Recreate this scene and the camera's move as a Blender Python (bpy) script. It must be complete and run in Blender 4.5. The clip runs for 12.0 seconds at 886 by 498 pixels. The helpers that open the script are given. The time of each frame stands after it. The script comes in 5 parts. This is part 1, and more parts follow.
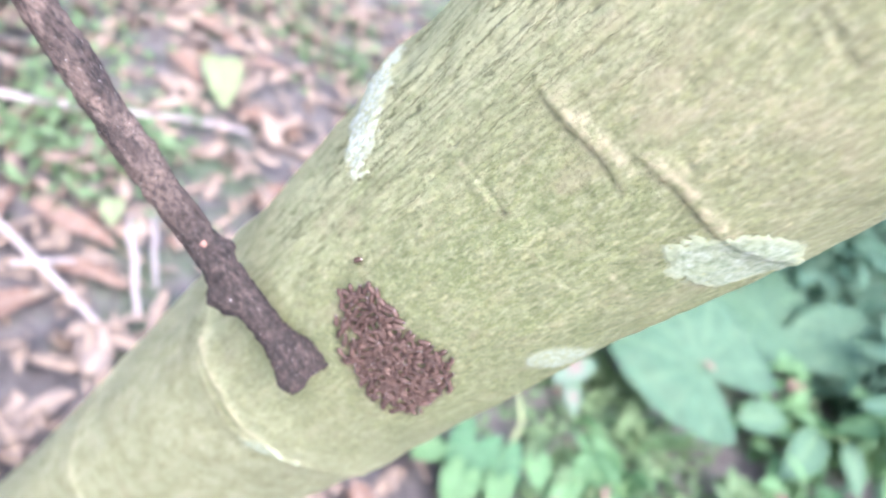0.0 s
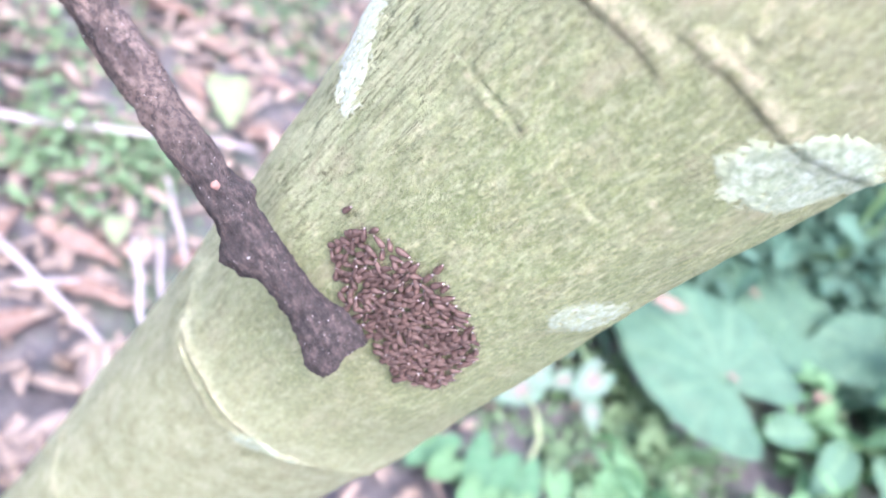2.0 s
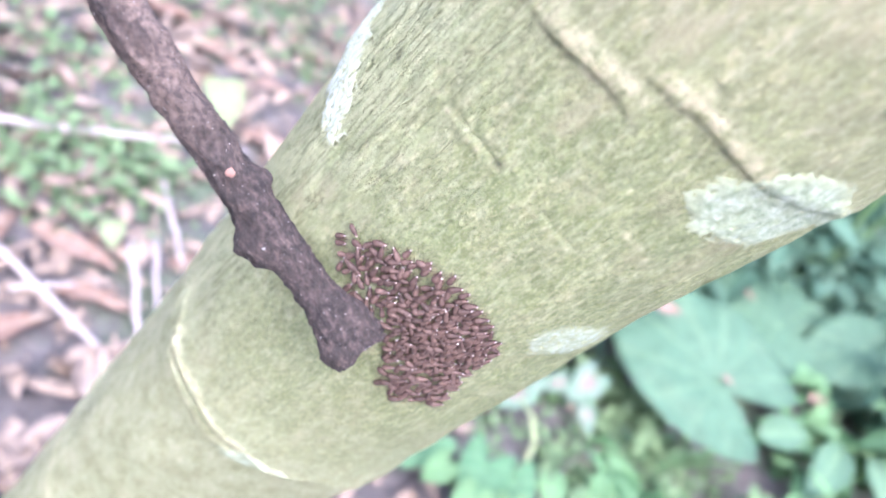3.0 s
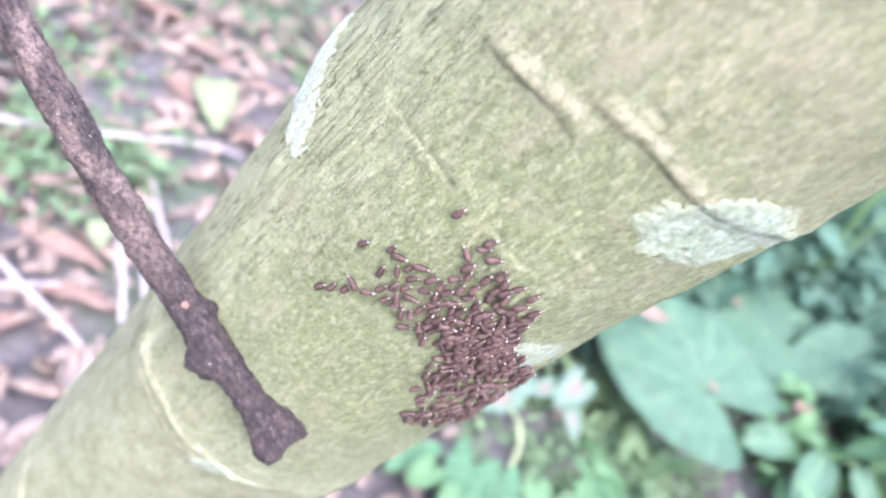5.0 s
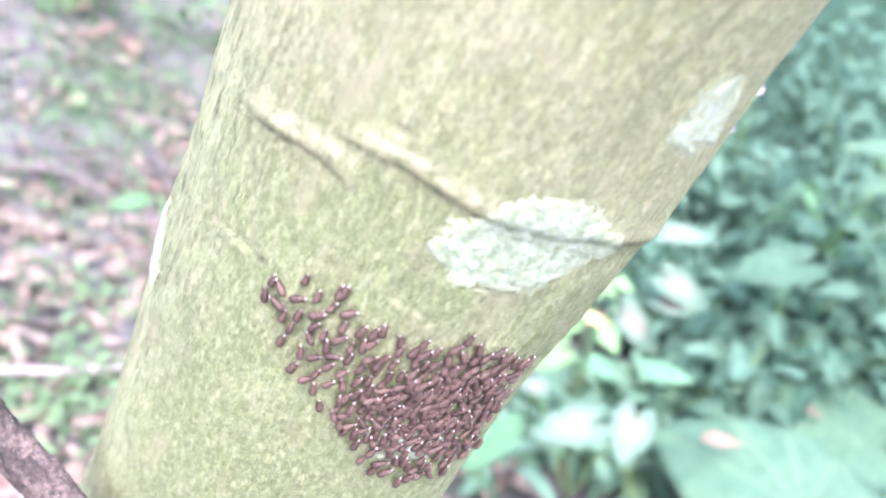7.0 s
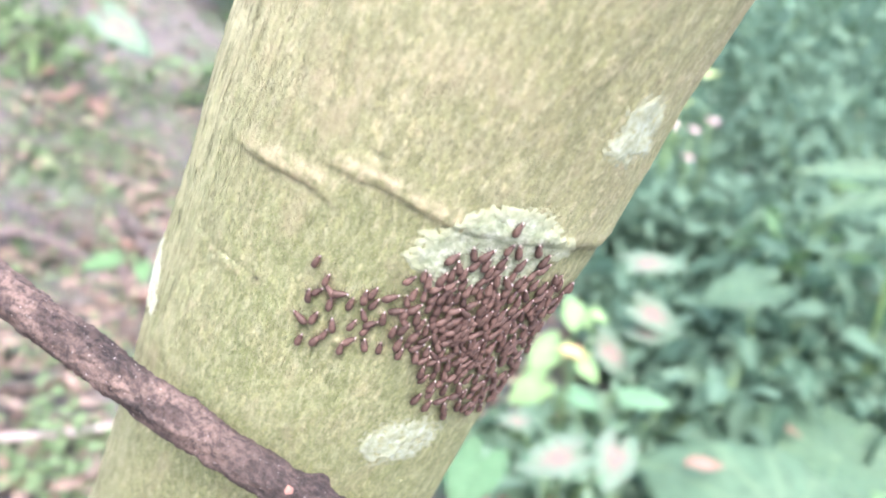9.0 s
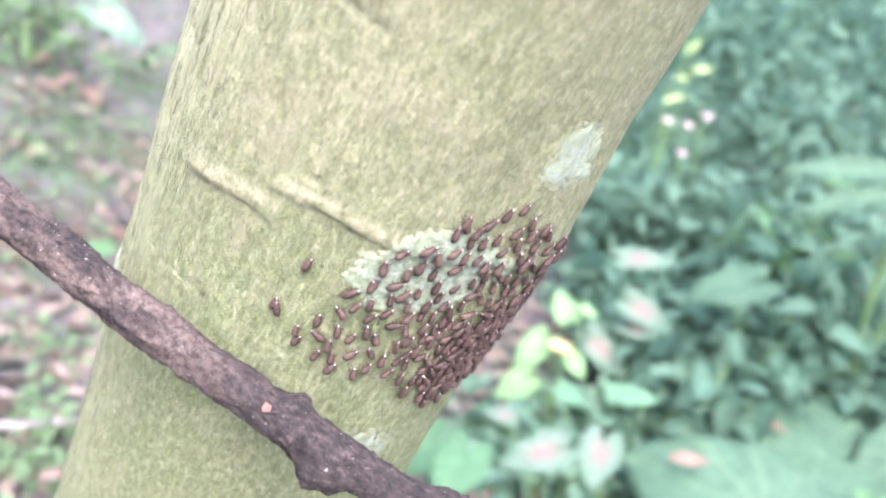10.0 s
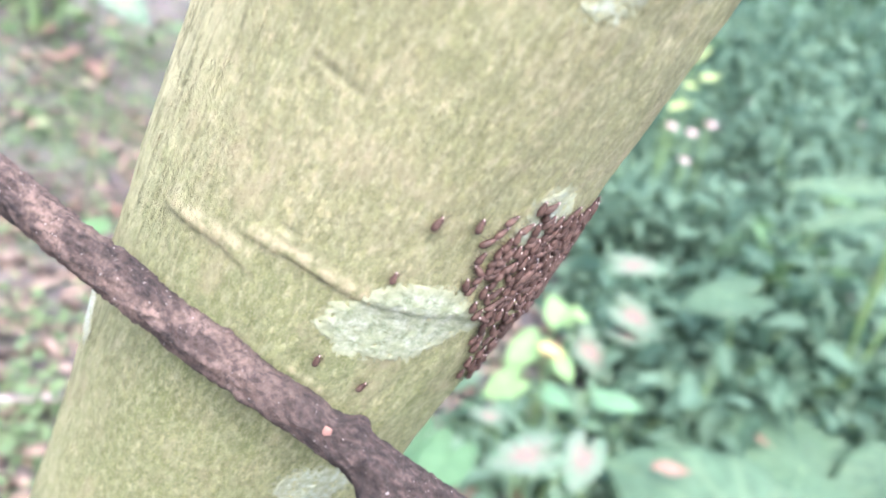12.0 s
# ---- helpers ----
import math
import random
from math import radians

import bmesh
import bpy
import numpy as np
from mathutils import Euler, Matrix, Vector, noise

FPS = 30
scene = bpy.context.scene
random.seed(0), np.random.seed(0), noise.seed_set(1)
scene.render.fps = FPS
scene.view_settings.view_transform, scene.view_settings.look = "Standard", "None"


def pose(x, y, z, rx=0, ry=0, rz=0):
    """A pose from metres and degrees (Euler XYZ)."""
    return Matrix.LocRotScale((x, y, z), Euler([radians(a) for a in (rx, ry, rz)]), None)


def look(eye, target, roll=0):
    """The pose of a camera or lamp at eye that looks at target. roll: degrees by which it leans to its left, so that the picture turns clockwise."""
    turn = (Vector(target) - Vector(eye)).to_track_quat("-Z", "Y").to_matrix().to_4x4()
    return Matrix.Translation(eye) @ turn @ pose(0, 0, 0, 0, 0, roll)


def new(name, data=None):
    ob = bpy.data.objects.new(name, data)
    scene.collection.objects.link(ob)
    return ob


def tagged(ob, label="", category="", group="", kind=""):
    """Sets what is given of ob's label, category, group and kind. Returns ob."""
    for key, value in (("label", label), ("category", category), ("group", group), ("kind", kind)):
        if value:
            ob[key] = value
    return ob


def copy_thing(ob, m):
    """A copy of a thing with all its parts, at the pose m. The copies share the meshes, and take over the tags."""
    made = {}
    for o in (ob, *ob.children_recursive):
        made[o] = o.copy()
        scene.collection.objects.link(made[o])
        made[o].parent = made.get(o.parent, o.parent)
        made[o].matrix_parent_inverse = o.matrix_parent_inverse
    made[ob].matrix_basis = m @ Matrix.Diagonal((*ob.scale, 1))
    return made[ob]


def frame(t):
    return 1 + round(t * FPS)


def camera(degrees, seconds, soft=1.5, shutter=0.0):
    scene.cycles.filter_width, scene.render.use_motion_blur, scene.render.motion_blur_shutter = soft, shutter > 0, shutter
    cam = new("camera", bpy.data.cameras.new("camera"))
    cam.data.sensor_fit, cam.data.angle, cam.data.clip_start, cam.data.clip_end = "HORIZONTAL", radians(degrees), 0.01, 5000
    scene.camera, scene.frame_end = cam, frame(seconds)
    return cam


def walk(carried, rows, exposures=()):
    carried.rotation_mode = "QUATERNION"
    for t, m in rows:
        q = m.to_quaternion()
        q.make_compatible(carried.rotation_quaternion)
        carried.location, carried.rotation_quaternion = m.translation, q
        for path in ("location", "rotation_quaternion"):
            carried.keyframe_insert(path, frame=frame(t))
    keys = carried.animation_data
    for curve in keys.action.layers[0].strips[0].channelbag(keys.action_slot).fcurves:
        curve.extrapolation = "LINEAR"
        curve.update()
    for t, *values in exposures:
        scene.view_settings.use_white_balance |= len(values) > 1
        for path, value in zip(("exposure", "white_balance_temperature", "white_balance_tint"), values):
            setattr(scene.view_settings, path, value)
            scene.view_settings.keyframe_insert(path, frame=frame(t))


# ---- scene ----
# The camera and its way.
cam = camera(63.4, 12.0, soft=2.0, shutter=0.18)
cam.data.dof.use_dof = True
cam.data.dof.focus_distance = 0.28
cam.data.dof.aperture_fstop = 5.8
PATH = [
    (0, (0.0000, 0.0000, 1.5000), (0.0000, 0.7981, 0.8975), 33.78),
    (0.2, (-0.0018, 0.0345, 1.4522), (-0.0035, 0.8386, 0.8576), 33.09),
    (0.5, (0.0073, 0.0303, 1.4367), (-0.0122, 0.8373, 0.8464), 32.65),
    (1, (0.0213, 0.0204, 1.4402), (-0.0109, 0.8295, 0.8534), 31.46),
    (1.5, (0.0159, 0.0266, 1.4474), (-0.0141, 0.8355, 0.8603), 31.29),
    (2, (0.0197, 0.0217, 1.4503), (-0.0129, 0.8316, 0.8645), 31.12),
    (2.5, (0.0197, 0.0226, 1.4575), (-0.0108, 0.8329, 0.8723), 31.17),
    (4.3, (0.0171, 0.0244, 1.4753), (-0.0101, 0.8351, 0.8906), 31.78),
    (4.5, (0.0209, 0.0244, 1.4764), (-0.0079, 0.8380, 0.8957), 32.08),
    (5, (0.0281, 0.0281, 1.4756), (0.0044, 0.8429, 0.8964), 32.25),
    (5.5, (0.0333, 0.0256, 1.4836), (0.0138, 0.8422, 0.9067), 32.45),
    (6, (0.0260, 0.0267, 1.4942), (0.0005, 0.8488, 0.9255), 33.01),
    (6.5, (0.0718, 0.0450, 1.4799), (-0.0114, 0.8798, 0.9356), 27.75),
    (6.7, (0.0855, 0.0581, 1.4564), (-0.0435, 0.9187, 0.9637), 23.66),
    (7, (0.1179, 0.0445, 1.4660), (-0.0848, 0.9360, 1.0608), 15.12),
    (7.2, (0.1212, 0.0379, 1.4424), (-0.0919, 0.9384, 1.0633), 12.63),
    (8.8, (0.1317, 0.0100, 1.4623), (-0.0565, 0.9302, 1.1190), 12.46),
    (9, (0.1283, 0.0130, 1.4669), (-0.0611, 0.9337, 1.1255), 12.42),
    (9.5, (0.1300, 0.0161, 1.4705), (-0.0542, 0.9359, 1.1240), 12.85),
    (10, (0.1455, 0.0166, 1.4831), (-0.0356, 0.9347, 1.1306), 13.23),
    (10.5, (0.1446, 0.0247, 1.4896), (-0.0355, 0.9394, 1.1279), 14.20),
    (11, (0.1414, 0.0254, 1.4934), (-0.0340, 0.9384, 1.1251), 15.04),
    (11.5, (0.1438, 0.0210, 1.5018), (-0.0252, 0.9347, 1.1321), 15.33),
    (12, (0.1483, 0.0230, 1.5078), (-0.0268, 0.9374, 1.1428), 16.45),
]
walk(cam, [(t, look(eye, target, roll)) for t, eye, target, roll in PATH],
     exposures=[(0, 2.62, 5400, 12.0), (1.0, 2.68, 5300, 12.5), (2.0, 2.74, 5200, 16.5), (6.2, 2.68, 5200, 16.5), (7.0, 2.98, 5250, 16.0), (9.0, 2.72, 5750, 13.5), (10.0, 2.72, 5450, 13.5), (12, 2.70, 5650, 12.5)])

# World, sun and exposure: bright overcast daylight under an open canopy.
SUN_AZIMUTH, SUN_HEIGHT = 156.0, 58.0
world = bpy.data.worlds.new("world")
scene.world = world
world.use_nodes = True
wn = world.node_tree.nodes
wsky = wn.new("ShaderNodeTexSky")
wsky.sky_type, wsky.sun_disc = "NISHITA", False
wsky.sun_elevation, wsky.sun_rotation = radians(SUN_HEIGHT), radians(SUN_AZIMUTH)
wsky.air_density, wsky.dust_density = 1.4, 4.0
world.node_tree.links.new(wsky.outputs[0], wn["Background"].inputs[0])
wn["Background"].inputs[1].default_value = 0.185
sun = new("sun", bpy.data.lights.new("sun", "SUN"))
sun.data.energy, sun.data.angle, sun.data.color = 1.28, radians(80), (1.0, 0.97, 0.91)
az, el = radians(SUN_AZIMUTH), radians(SUN_HEIGHT)
sun.matrix_world = look((0, 0, 0), (-math.sin(az) * math.cos(el), -math.cos(az) * math.cos(el), -math.sin(el)))


# Materials.
def material(name, rough=0.7):
    m = bpy.data.materials.new(name)
    m.use_nodes = True
    p = m.node_tree.nodes["Principled BSDF"]
    p.inputs["Roughness"].default_value = rough
    return m, m.node_tree, p


def node(tree, kind, **settings):
    n = tree.nodes.new(kind)
    for key, value in settings.items():
        n.inputs[key].default_value = value
    return n


def coords(tree, kind="Object", scale=(1, 1, 1)):
    c = tree.nodes.new("ShaderNodeTexCoord")
    m = node(tree, "ShaderNodeMapping", Scale=scale)
    tree.links.new(c.outputs[kind], m.inputs[0])
    return m.outputs[0]


def grain(tree, where, scale, detail=4.0, rough=0.6):
    n = node(tree, "ShaderNodeTexNoise", Scale=scale, Detail=detail, Roughness=rough)
    tree.links.new(where, n.inputs["Vector"])
    return n.outputs["Fac"]


def ramp(tree, fac, *stops):
    r = tree.nodes.new("ShaderNodeValToRGB")
    while len(r.color_ramp.elements) < len(stops):
        r.color_ramp.elements.new(0.5)
    for e, (at, c) in zip(r.color_ramp.elements, stops):
        e.position, e.color = at, (*c, 1)
    tree.links.new(fac, r.inputs[0])
    return r.outputs[0]


def blend(tree, fac, a, b, way="MIX"):
    m = tree.nodes.new("ShaderNodeMix")
    m.data_type, m.blend_type = "RGBA", way
    for key, value in ((0, fac), (6, a), (7, b)):
        if isinstance(value, (int, float)):
            m.inputs[key].default_value = value
        elif isinstance(value, tuple):
            m.inputs[key].default_value = (*value, 1)
        else:
            tree.links.new(value, m.inputs[key])
    return m.outputs[2]


def relief(tree, p, height, depth, strength=1.0, under=None):
    b = node(tree, "ShaderNodeBump", Strength=strength, Distance=depth)
    tree.links.new(height, b.inputs["Height"])
    if under is not None:
        tree.links.new(under, b.inputs["Normal"])
    tree.links.new(b.outputs[0], p.inputs["Normal"])
    return b.outputs[0]


def attribute(tree, name):
    a = tree.nodes.new("ShaderNodeAttribute")
    a.attribute_name = name
    return a.outputs["Fac"]


def node_color(tree, where, scale):
    n = node(tree, "ShaderNodeTexNoise", Scale=scale, Detail=3.0)
    tree.links.new(where, n.inputs["Vector"])
    return n.outputs["Color"]


def node_range(tree, value, low, high):
    n = tree.nodes.new("ShaderNodeMapRange")
    n.inputs["From Min"].default_value, n.inputs["From Max"].default_value = low, high
    tree.links.new(value, n.inputs["Value"])
    return n.outputs["Result"]


def bark_material():
    m, t, p = material("green_bark", 0.75)
    flat = coords(t, scale=(1, 1, 1))
    long = coords(t, scale=(1, 1, 0.8))
    base = ramp(t, grain(t, flat, 24, 6, 0.65), (0.32, (0.39, 0.385, 0.22)), (0.5, (0.48, 0.45, 0.29)), (0.70, (0.51, 0.445, 0.335)))
    algae = ramp(t, grain(t, flat, 62, 6, 0.75), (0.42, (0, 0, 0)), (0.58, (1, 1, 1)))
    base = blend(t, blend(t, 0.5, (0, 0, 0), algae), base, (0.27, 0.33, 0.15))
    bands = ramp(t, grain(t, coords(t, scale=(1, 1, 0.045)), 130, 4, 0.6), (0.44, (0, 0, 0)), (0.56, (0.5, 0.5, 0.5)))
    base = blend(t, bands, base, (0.30, 0.335, 0.18))
    drawn = coords(t, scale=(1, 1, 0.36))
    moss = ramp(t, grain(t, drawn, 250, 6, 0.75), (0.47, (0, 0, 0)), (0.57, (1, 1, 1)))
    base = blend(t, blend(t, 0.72, (0, 0, 0), moss), base, (0.26, 0.285, 0.13))
    worn = node(t, "ShaderNodeTexNoise", Scale=360.0, Detail=5.0, Roughness=0.7)
    shifted = node(t, "ShaderNodeVectorMath")
    shifted.inputs[1].default_value = (3.1, 1.7, 0.4)
    t.links.new(drawn, shifted.inputs[0])
    t.links.new(shifted.outputs[0], worn.inputs["Vector"])
    pale = ramp(t, worn.outputs["Fac"], (0.50, (0, 0, 0)), (0.61, (1, 1, 1)))
    base = blend(t, blend(t, 0.6, (0, 0, 0), pale), base, (0.66, 0.61, 0.45))
    dark = ramp(t, grain(t, long, 620, 6, 0.85), (0.53, (0, 0, 0)), (0.60, (1, 1, 1)))
    base = blend(t, blend(t, 0.7, (0, 0, 0), dark), base, (0.13, 0.15, 0.07))
    flecks = ramp(t, grain(t, long, 1100, 4, 0.85), (0.55, (0, 0, 0)), (0.61, (1, 1, 1)))
    base = blend(t, blend(t, 0.5, (0, 0, 0), flecks), base, (0.74, 0.70, 0.54))
    scale_cells = node(t, "ShaderNodeTexVoronoi", Scale=560.0)
    t.links.new(blend(t, 0.0007, coords(t, scale=(1, 1, 0.6)), node_color(t, flat, 420), "LINEAR_LIGHT"), scale_cells.inputs["Vector"])
    tone = ramp(t, scale_cells.outputs["Color"], (0.10, (0.62, 0.66, 0.58)), (0.5, (1, 1, 1)), (0.9, (1.35, 1.28, 1.2)))
    base = blend(t, 0.68, base, tone, "MULTIPLY")
    groove = grain(t, coords(t, scale=(1, 1, 0.11)), 420, 4, 0.65)
    lines = ramp(t, groove, (0.52, (0, 0, 0)), (0.58, (1, 1, 1)))
    lines = blend(t, attribute(t, "worn_lit_flank"), (0, 0, 0), lines)
    base = blend(t, blend(t, 0.45, (0, 0, 0), lines), base, (0.17, 0.175, 0.085))
    # Worn left flank; its brightness from the sky is painted in as pale yellow.
    flank_glow = ramp(t, grain(t, coords(t, scale=(1, 1, 0.3)), 150, 5, 0.7), (0.34, (0.15, 0.15, 0.15)), (0.56, (0.9, 0.9, 0.9)))
    base = blend(t, blend(t, attribute(t, "worn_lit_flank"), (0, 0, 0), flank_glow), base, (0.80, 0.765, 0.53))
    tan = ramp(t, grain(t, coords(t, scale=(1, 1, 0.7)), 38, 6, 0.7), (0.55, (0, 0, 0)), (0.68, (0.55, 0.55, 0.55)))
    base = blend(t, tan, base, (0.55, 0.455, 0.34))
    bent = blend(t, 0.0010, coords(t, scale=(1, 1, 0.03)), node_color(t, flat, 90), "LINEAR_LIGHT")
    split = grain(t, bent, 360, 2, 0.4)
    split = ramp(t, split, (0.462, (0, 0, 0)), (0.487, (1, 1, 1)), (0.508, (1, 1, 1)), (0.533, (0, 0, 0)))
    some = ramp(t, grain(t, coords(t, scale=(1, 1, 0.10)), 170, 5, 0.75), (0.40, (0, 0, 0)), (0.48, (1, 1, 1)))
    split = blend(t, 1.0, split, some, "MULTIPLY")
    split = blend(t, attribute(t, "worn_lit_flank"), (0, 0, 0), split)
    base = blend(t, blend(t, 0.68, (0, 0, 0), split), base, (0.145, 0.14, 0.07))
    split_z = t.nodes.new("ShaderNodeSeparateXYZ")
    t.links.new(blend(t, 0.02, flat, node_color(t, flat, 45), "LINEAR_LIGHT"), split_z.inputs[0])
    above = ramp(t, node_range(t, split_z.outputs[2], 1.445, 1.495), (0.0, (0, 0, 0)), (1.0, (1, 1, 1)))
    base = blend(t, blend(t, 1.0, above, (0.20, 0.20, 0.20), "MULTIPLY"), base, (0.56, 0.475, 0.35))
    below = node(t, "ShaderNodeInvert")
    t.links.new(above, below.inputs["Color"])
    base = blend(t, blend(t, 1.0, below.outputs[0], (0.18, 0.18, 0.18), "MULTIPLY"), base, (0.30, 0.335, 0.165))
    low = ramp(t, node_range(t, split_z.outputs[2], 1.29, 1.14), (0.0, (0, 0, 0)), (1.0, (0.55, 0.55, 0.55)))
    plates = ramp(t, grain(t, coords(t, scale=(1, 1, 0.7)), 75, 7, 0.75), (0.36, (0.27, 0.26, 0.165)), (0.5, (0.46, 0.435, 0.32)), (0.64, (0.60, 0.56, 0.44)))
    base = blend(t, low, base, plates)
    base = blend(t, 1.0, base, (0.83, 0.82, 0.705), "MULTIPLY")
    base = blend(t, attribute(t, "scar"), base, (0.74, 0.62, 0.40))
    base = blend(t, attribute(t, "crack"), base, (0.09, 0.085, 0.05))
    t.links.new(base, p.inputs["Base Color"])
    p.inputs["Specular IOR Level"].default_value = 0.25
    broad = relief(t, p, grain(t, coords(t, scale=(1, 1, 0.6)), 85, 7, 0.8), 0.0022, 0.8)
    big = relief(t, p, grain(t, drawn, 260, 6, 0.8), 0.0021, 1.0, broad)
    fine = relief(t, p, grain(t, coords(t, scale=(1, 1, 0.7)), 900, 6, 0.85), 0.0022, 1.0, big)
    scales = node(t, "ShaderNodeInvert")
    t.links.new(scale_cells.outputs["Distance"], scales.inputs["Color"])
    fine = relief(t, p, scales.outputs[0], 0.0007, 0.4, fine)
    deep = t.nodes.new("ShaderNodeInvert")
    t.links.new(split, deep.inputs["Color"])
    relief(t, p, deep.outputs[0], 0.003, 1.0, fine)
    return m


def lichen_material():
    m, t, p = material("white_lichen", 0.9)
    where = coords(t)
    base = ramp(t, grain(t, where, 260, 6, 0.7), (0.38, (0.13, 0.15, 0.085)), (0.49, (0.25, 0.265, 0.18)), (0.62, (0.345, 0.355, 0.275)))
    green = ramp(t, grain(t, where, 110, 5, 0.7), (0.48, (0, 0, 0)), (0.62, (0.7, 0.7, 0.7)))
    base = blend(t, green, base, (0.24, 0.26, 0.145))
    cell = node(t, "ShaderNodeTexVoronoi", Scale=190.0)
    cell.feature = "DISTANCE_TO_EDGE"
    warp = blend(t, 0.012, where, node_color(t, where, 160), "LINEAR_LIGHT")
    t.links.new(warp, cell.inputs["Vector"])
    seams = ramp(t, cell.outputs["Distance"], (0.01, (0.75, 0.75, 0.75)), (0.06, (0, 0, 0)))
    base = blend(t, seams, base, (0.20, 0.21, 0.13))
    streaks = ramp(t, grain(t, coords(t, scale=(0.5, 0.5, 2.2)), 210, 5, 0.7), (0.36, (1, 1, 1)), (0.46, (0, 0, 0)))
    base = blend(t, blend(t, 0.8, (0, 0, 0), streaks), base, (0.15, 0.165, 0.095))
    base = blend(t, attribute(t, "rim"), base, (0.30, 0.30, 0.18))
    t.links.new(base, p.inputs["Base Color"])
    relief(t, p, grain(t, where, 300, 6, 0.7), 0.0014, 1.0)
    return m


# Lichen on the bright flank, whitened in colour to look overexposed.
def overlit_lichen_material():
    m, t, p = material("overlit_white_lichen", 0.95)
    where = coords(t, scale=(1, 1, 0.45))
    base = ramp(t, grain(t, where, 420, 6, 0.75), (0.40, (0.26, 0.27, 0.16)), (0.50, (0.42, 0.43, 0.34)), (0.64, (0.58, 0.58, 0.52)))
    base = blend(t, attribute(t, "rim"), base, (0.42, 0.41, 0.27))
    t.links.new(base, p.inputs["Base Color"])
    relief(t, p, grain(t, where, 600, 6, 0.8), 0.002, 0.8)
    return m


def thin_lichen_material():
    m, t, p = material("thin_grey_lichen", 0.9)
    where = coords(t)
    base = ramp(t, grain(t, where, 300, 6, 0.75), (0.38, (0.24, 0.255, 0.145)), (0.5, (0.31, 0.325, 0.22)), (0.64, (0.38, 0.395, 0.31)))
    base = blend(t, attribute(t, "rim"), base, (0.30, 0.30, 0.18))
    t.links.new(base, p.inputs["Base Color"])
    relief(t, p, grain(t, where, 500, 6, 0.8), 0.0015, 1.0)
    return m


def grey_noise(tree, scale):
    return ramp(tree, grain(tree, coords(tree), scale, 5, 0.7), (0.42, (0.2, 0.2, 0.2)), (0.58, (1, 1, 1)))


def stick_material():
    m, t, p = material("dead_wood_bark", 0.8)
    long = coords(t, scale=(0.55, 1, 1))
    base = ramp(t, grain(t, long, 380, 6, 0.75), (0.33, (0.022, 0.018, 0.018)), (0.50, (0.075, 0.058, 0.058)), (0.66, (0.22, 0.165, 0.155)))
    flake = ramp(t, grain(t, coords(t, scale=(0.7, 1, 1)), 190, 6, 0.7), (0.50, (0, 0, 0)), (0.64, (1, 1, 1)))
    base = blend(t, blend(t, flake, (0, 0, 0), blend(t, attribute(t, "flaky"), (0, 0, 0), (0.6, 0.6, 0.6))), base, (0.22, 0.16, 0.145))
    bare = ramp(t, grain(t, coords(t, scale=(0.5, 1, 1)), 55, 4, 0.6), (0.40, (0, 0, 0)), (0.52, (0.9, 0.9, 0.9)))
    base = blend(t, blend(t, 1.0, blend(t, 1.0, bare, grey_noise(t, 420), "MULTIPLY"), attribute(t, "flaky"), "MULTIPLY"), base, (0.44, 0.325, 0.295))
    base = blend(t, 1.0, base, (0.80, 0.74, 0.67), "MULTIPLY")
    specks = ramp(t, grain(t, coords(t), 700, 2, 0.5), (0.70, (0, 0, 0)), (0.74, (1, 1, 1)))
    base = blend(t, specks, base, (0.55, 0.48, 0.45))
    t.links.new(base, p.inputs["Base Color"])
    p.inputs["Specular IOR Level"].default_value = 0.3
    plates = relief(t, p, grain(t, coords(t, scale=(0.6, 1, 1)), 210, 5, 0.7), 0.006, 1.0)
    relief(t, p, grain(t, long, 480, 6, 0.85), 0.005, 1.0, plates)
    return m


def insect_material(name, low, high, rough):
    m, t, p = material(name, rough)
    info = t.nodes.new("ShaderNodeObjectInfo")
    c = ramp(t, info.outputs["Random"], (0.0, low), (1.0, high))
    p.inputs["Specular IOR Level"].default_value = 0.2
    spots = ramp(t, grain(t, coords(t), 900, 3), (0.35, (0.62, 0.62, 0.62)), (0.65, (1, 1, 1)))
    t.links.new(blend(t, 1.0, c, spots, "MULTIPLY"), p.inputs["Base Color"])
    return m


def leaf_material(name, low, high, vein, glow=0.35, rough=0.45, pink=None, island=True, rot=None):
    """A leaf: colour by piece, paler veins, light that shines through."""
    m, t, p = material(name, rough)
    p.inputs["Specular IOR Level"].default_value = 0.16
    if island:
        geo = t.nodes.new("ShaderNodeNewGeometry")
        rand = geo.outputs["Random Per Island"]
    else:
        rand = t.nodes.new("ShaderNodeObjectInfo").outputs["Random"]
    c = ramp(t, rand, (0.0, low), (1.0, high))
    c = blend(t, 0.5, c, ramp(t, grain(t, coords(t), 24, 5), (0.3, (0.55, 0.55, 0.55)), (0.7, (1.25, 1.25, 1.25))), "MULTIPLY")
    if rot:
        mask = ramp(t, grain(t, coords(t), 55, 5), (0.52, (0, 0, 0)), (0.62, (1, 1, 1)))
        c = blend(t, mask, c, rot)
    if low[1] > low[0]:
        c = blend(t, 1.0, c, (0.98, 1.0, 0.90), "MULTIPLY")
    c = blend(t, attribute(t, "vein"), c, vein)
    if pink:
        c = blend(t, attribute(t, "heart"), c, pink)
    t.links.new(c, p.inputs["Base Color"])
    back = node(t, "ShaderNodeBsdfTranslucent")
    t.links.new(c, back.inputs[0])
    mix = t.nodes.new("ShaderNodeMixShader")
    mix.inputs[0].default_value = glow
    t.links.new(p.outputs[0], mix.inputs[1])
    t.links.new(back.outputs[0], mix.inputs[2])
    t.links.new(mix.outputs[0], t.nodes["Material Output"].inputs[0])
    relief(t, p, grain(t, coords(t), 90, 4), 0.002, 0.5)
    return m


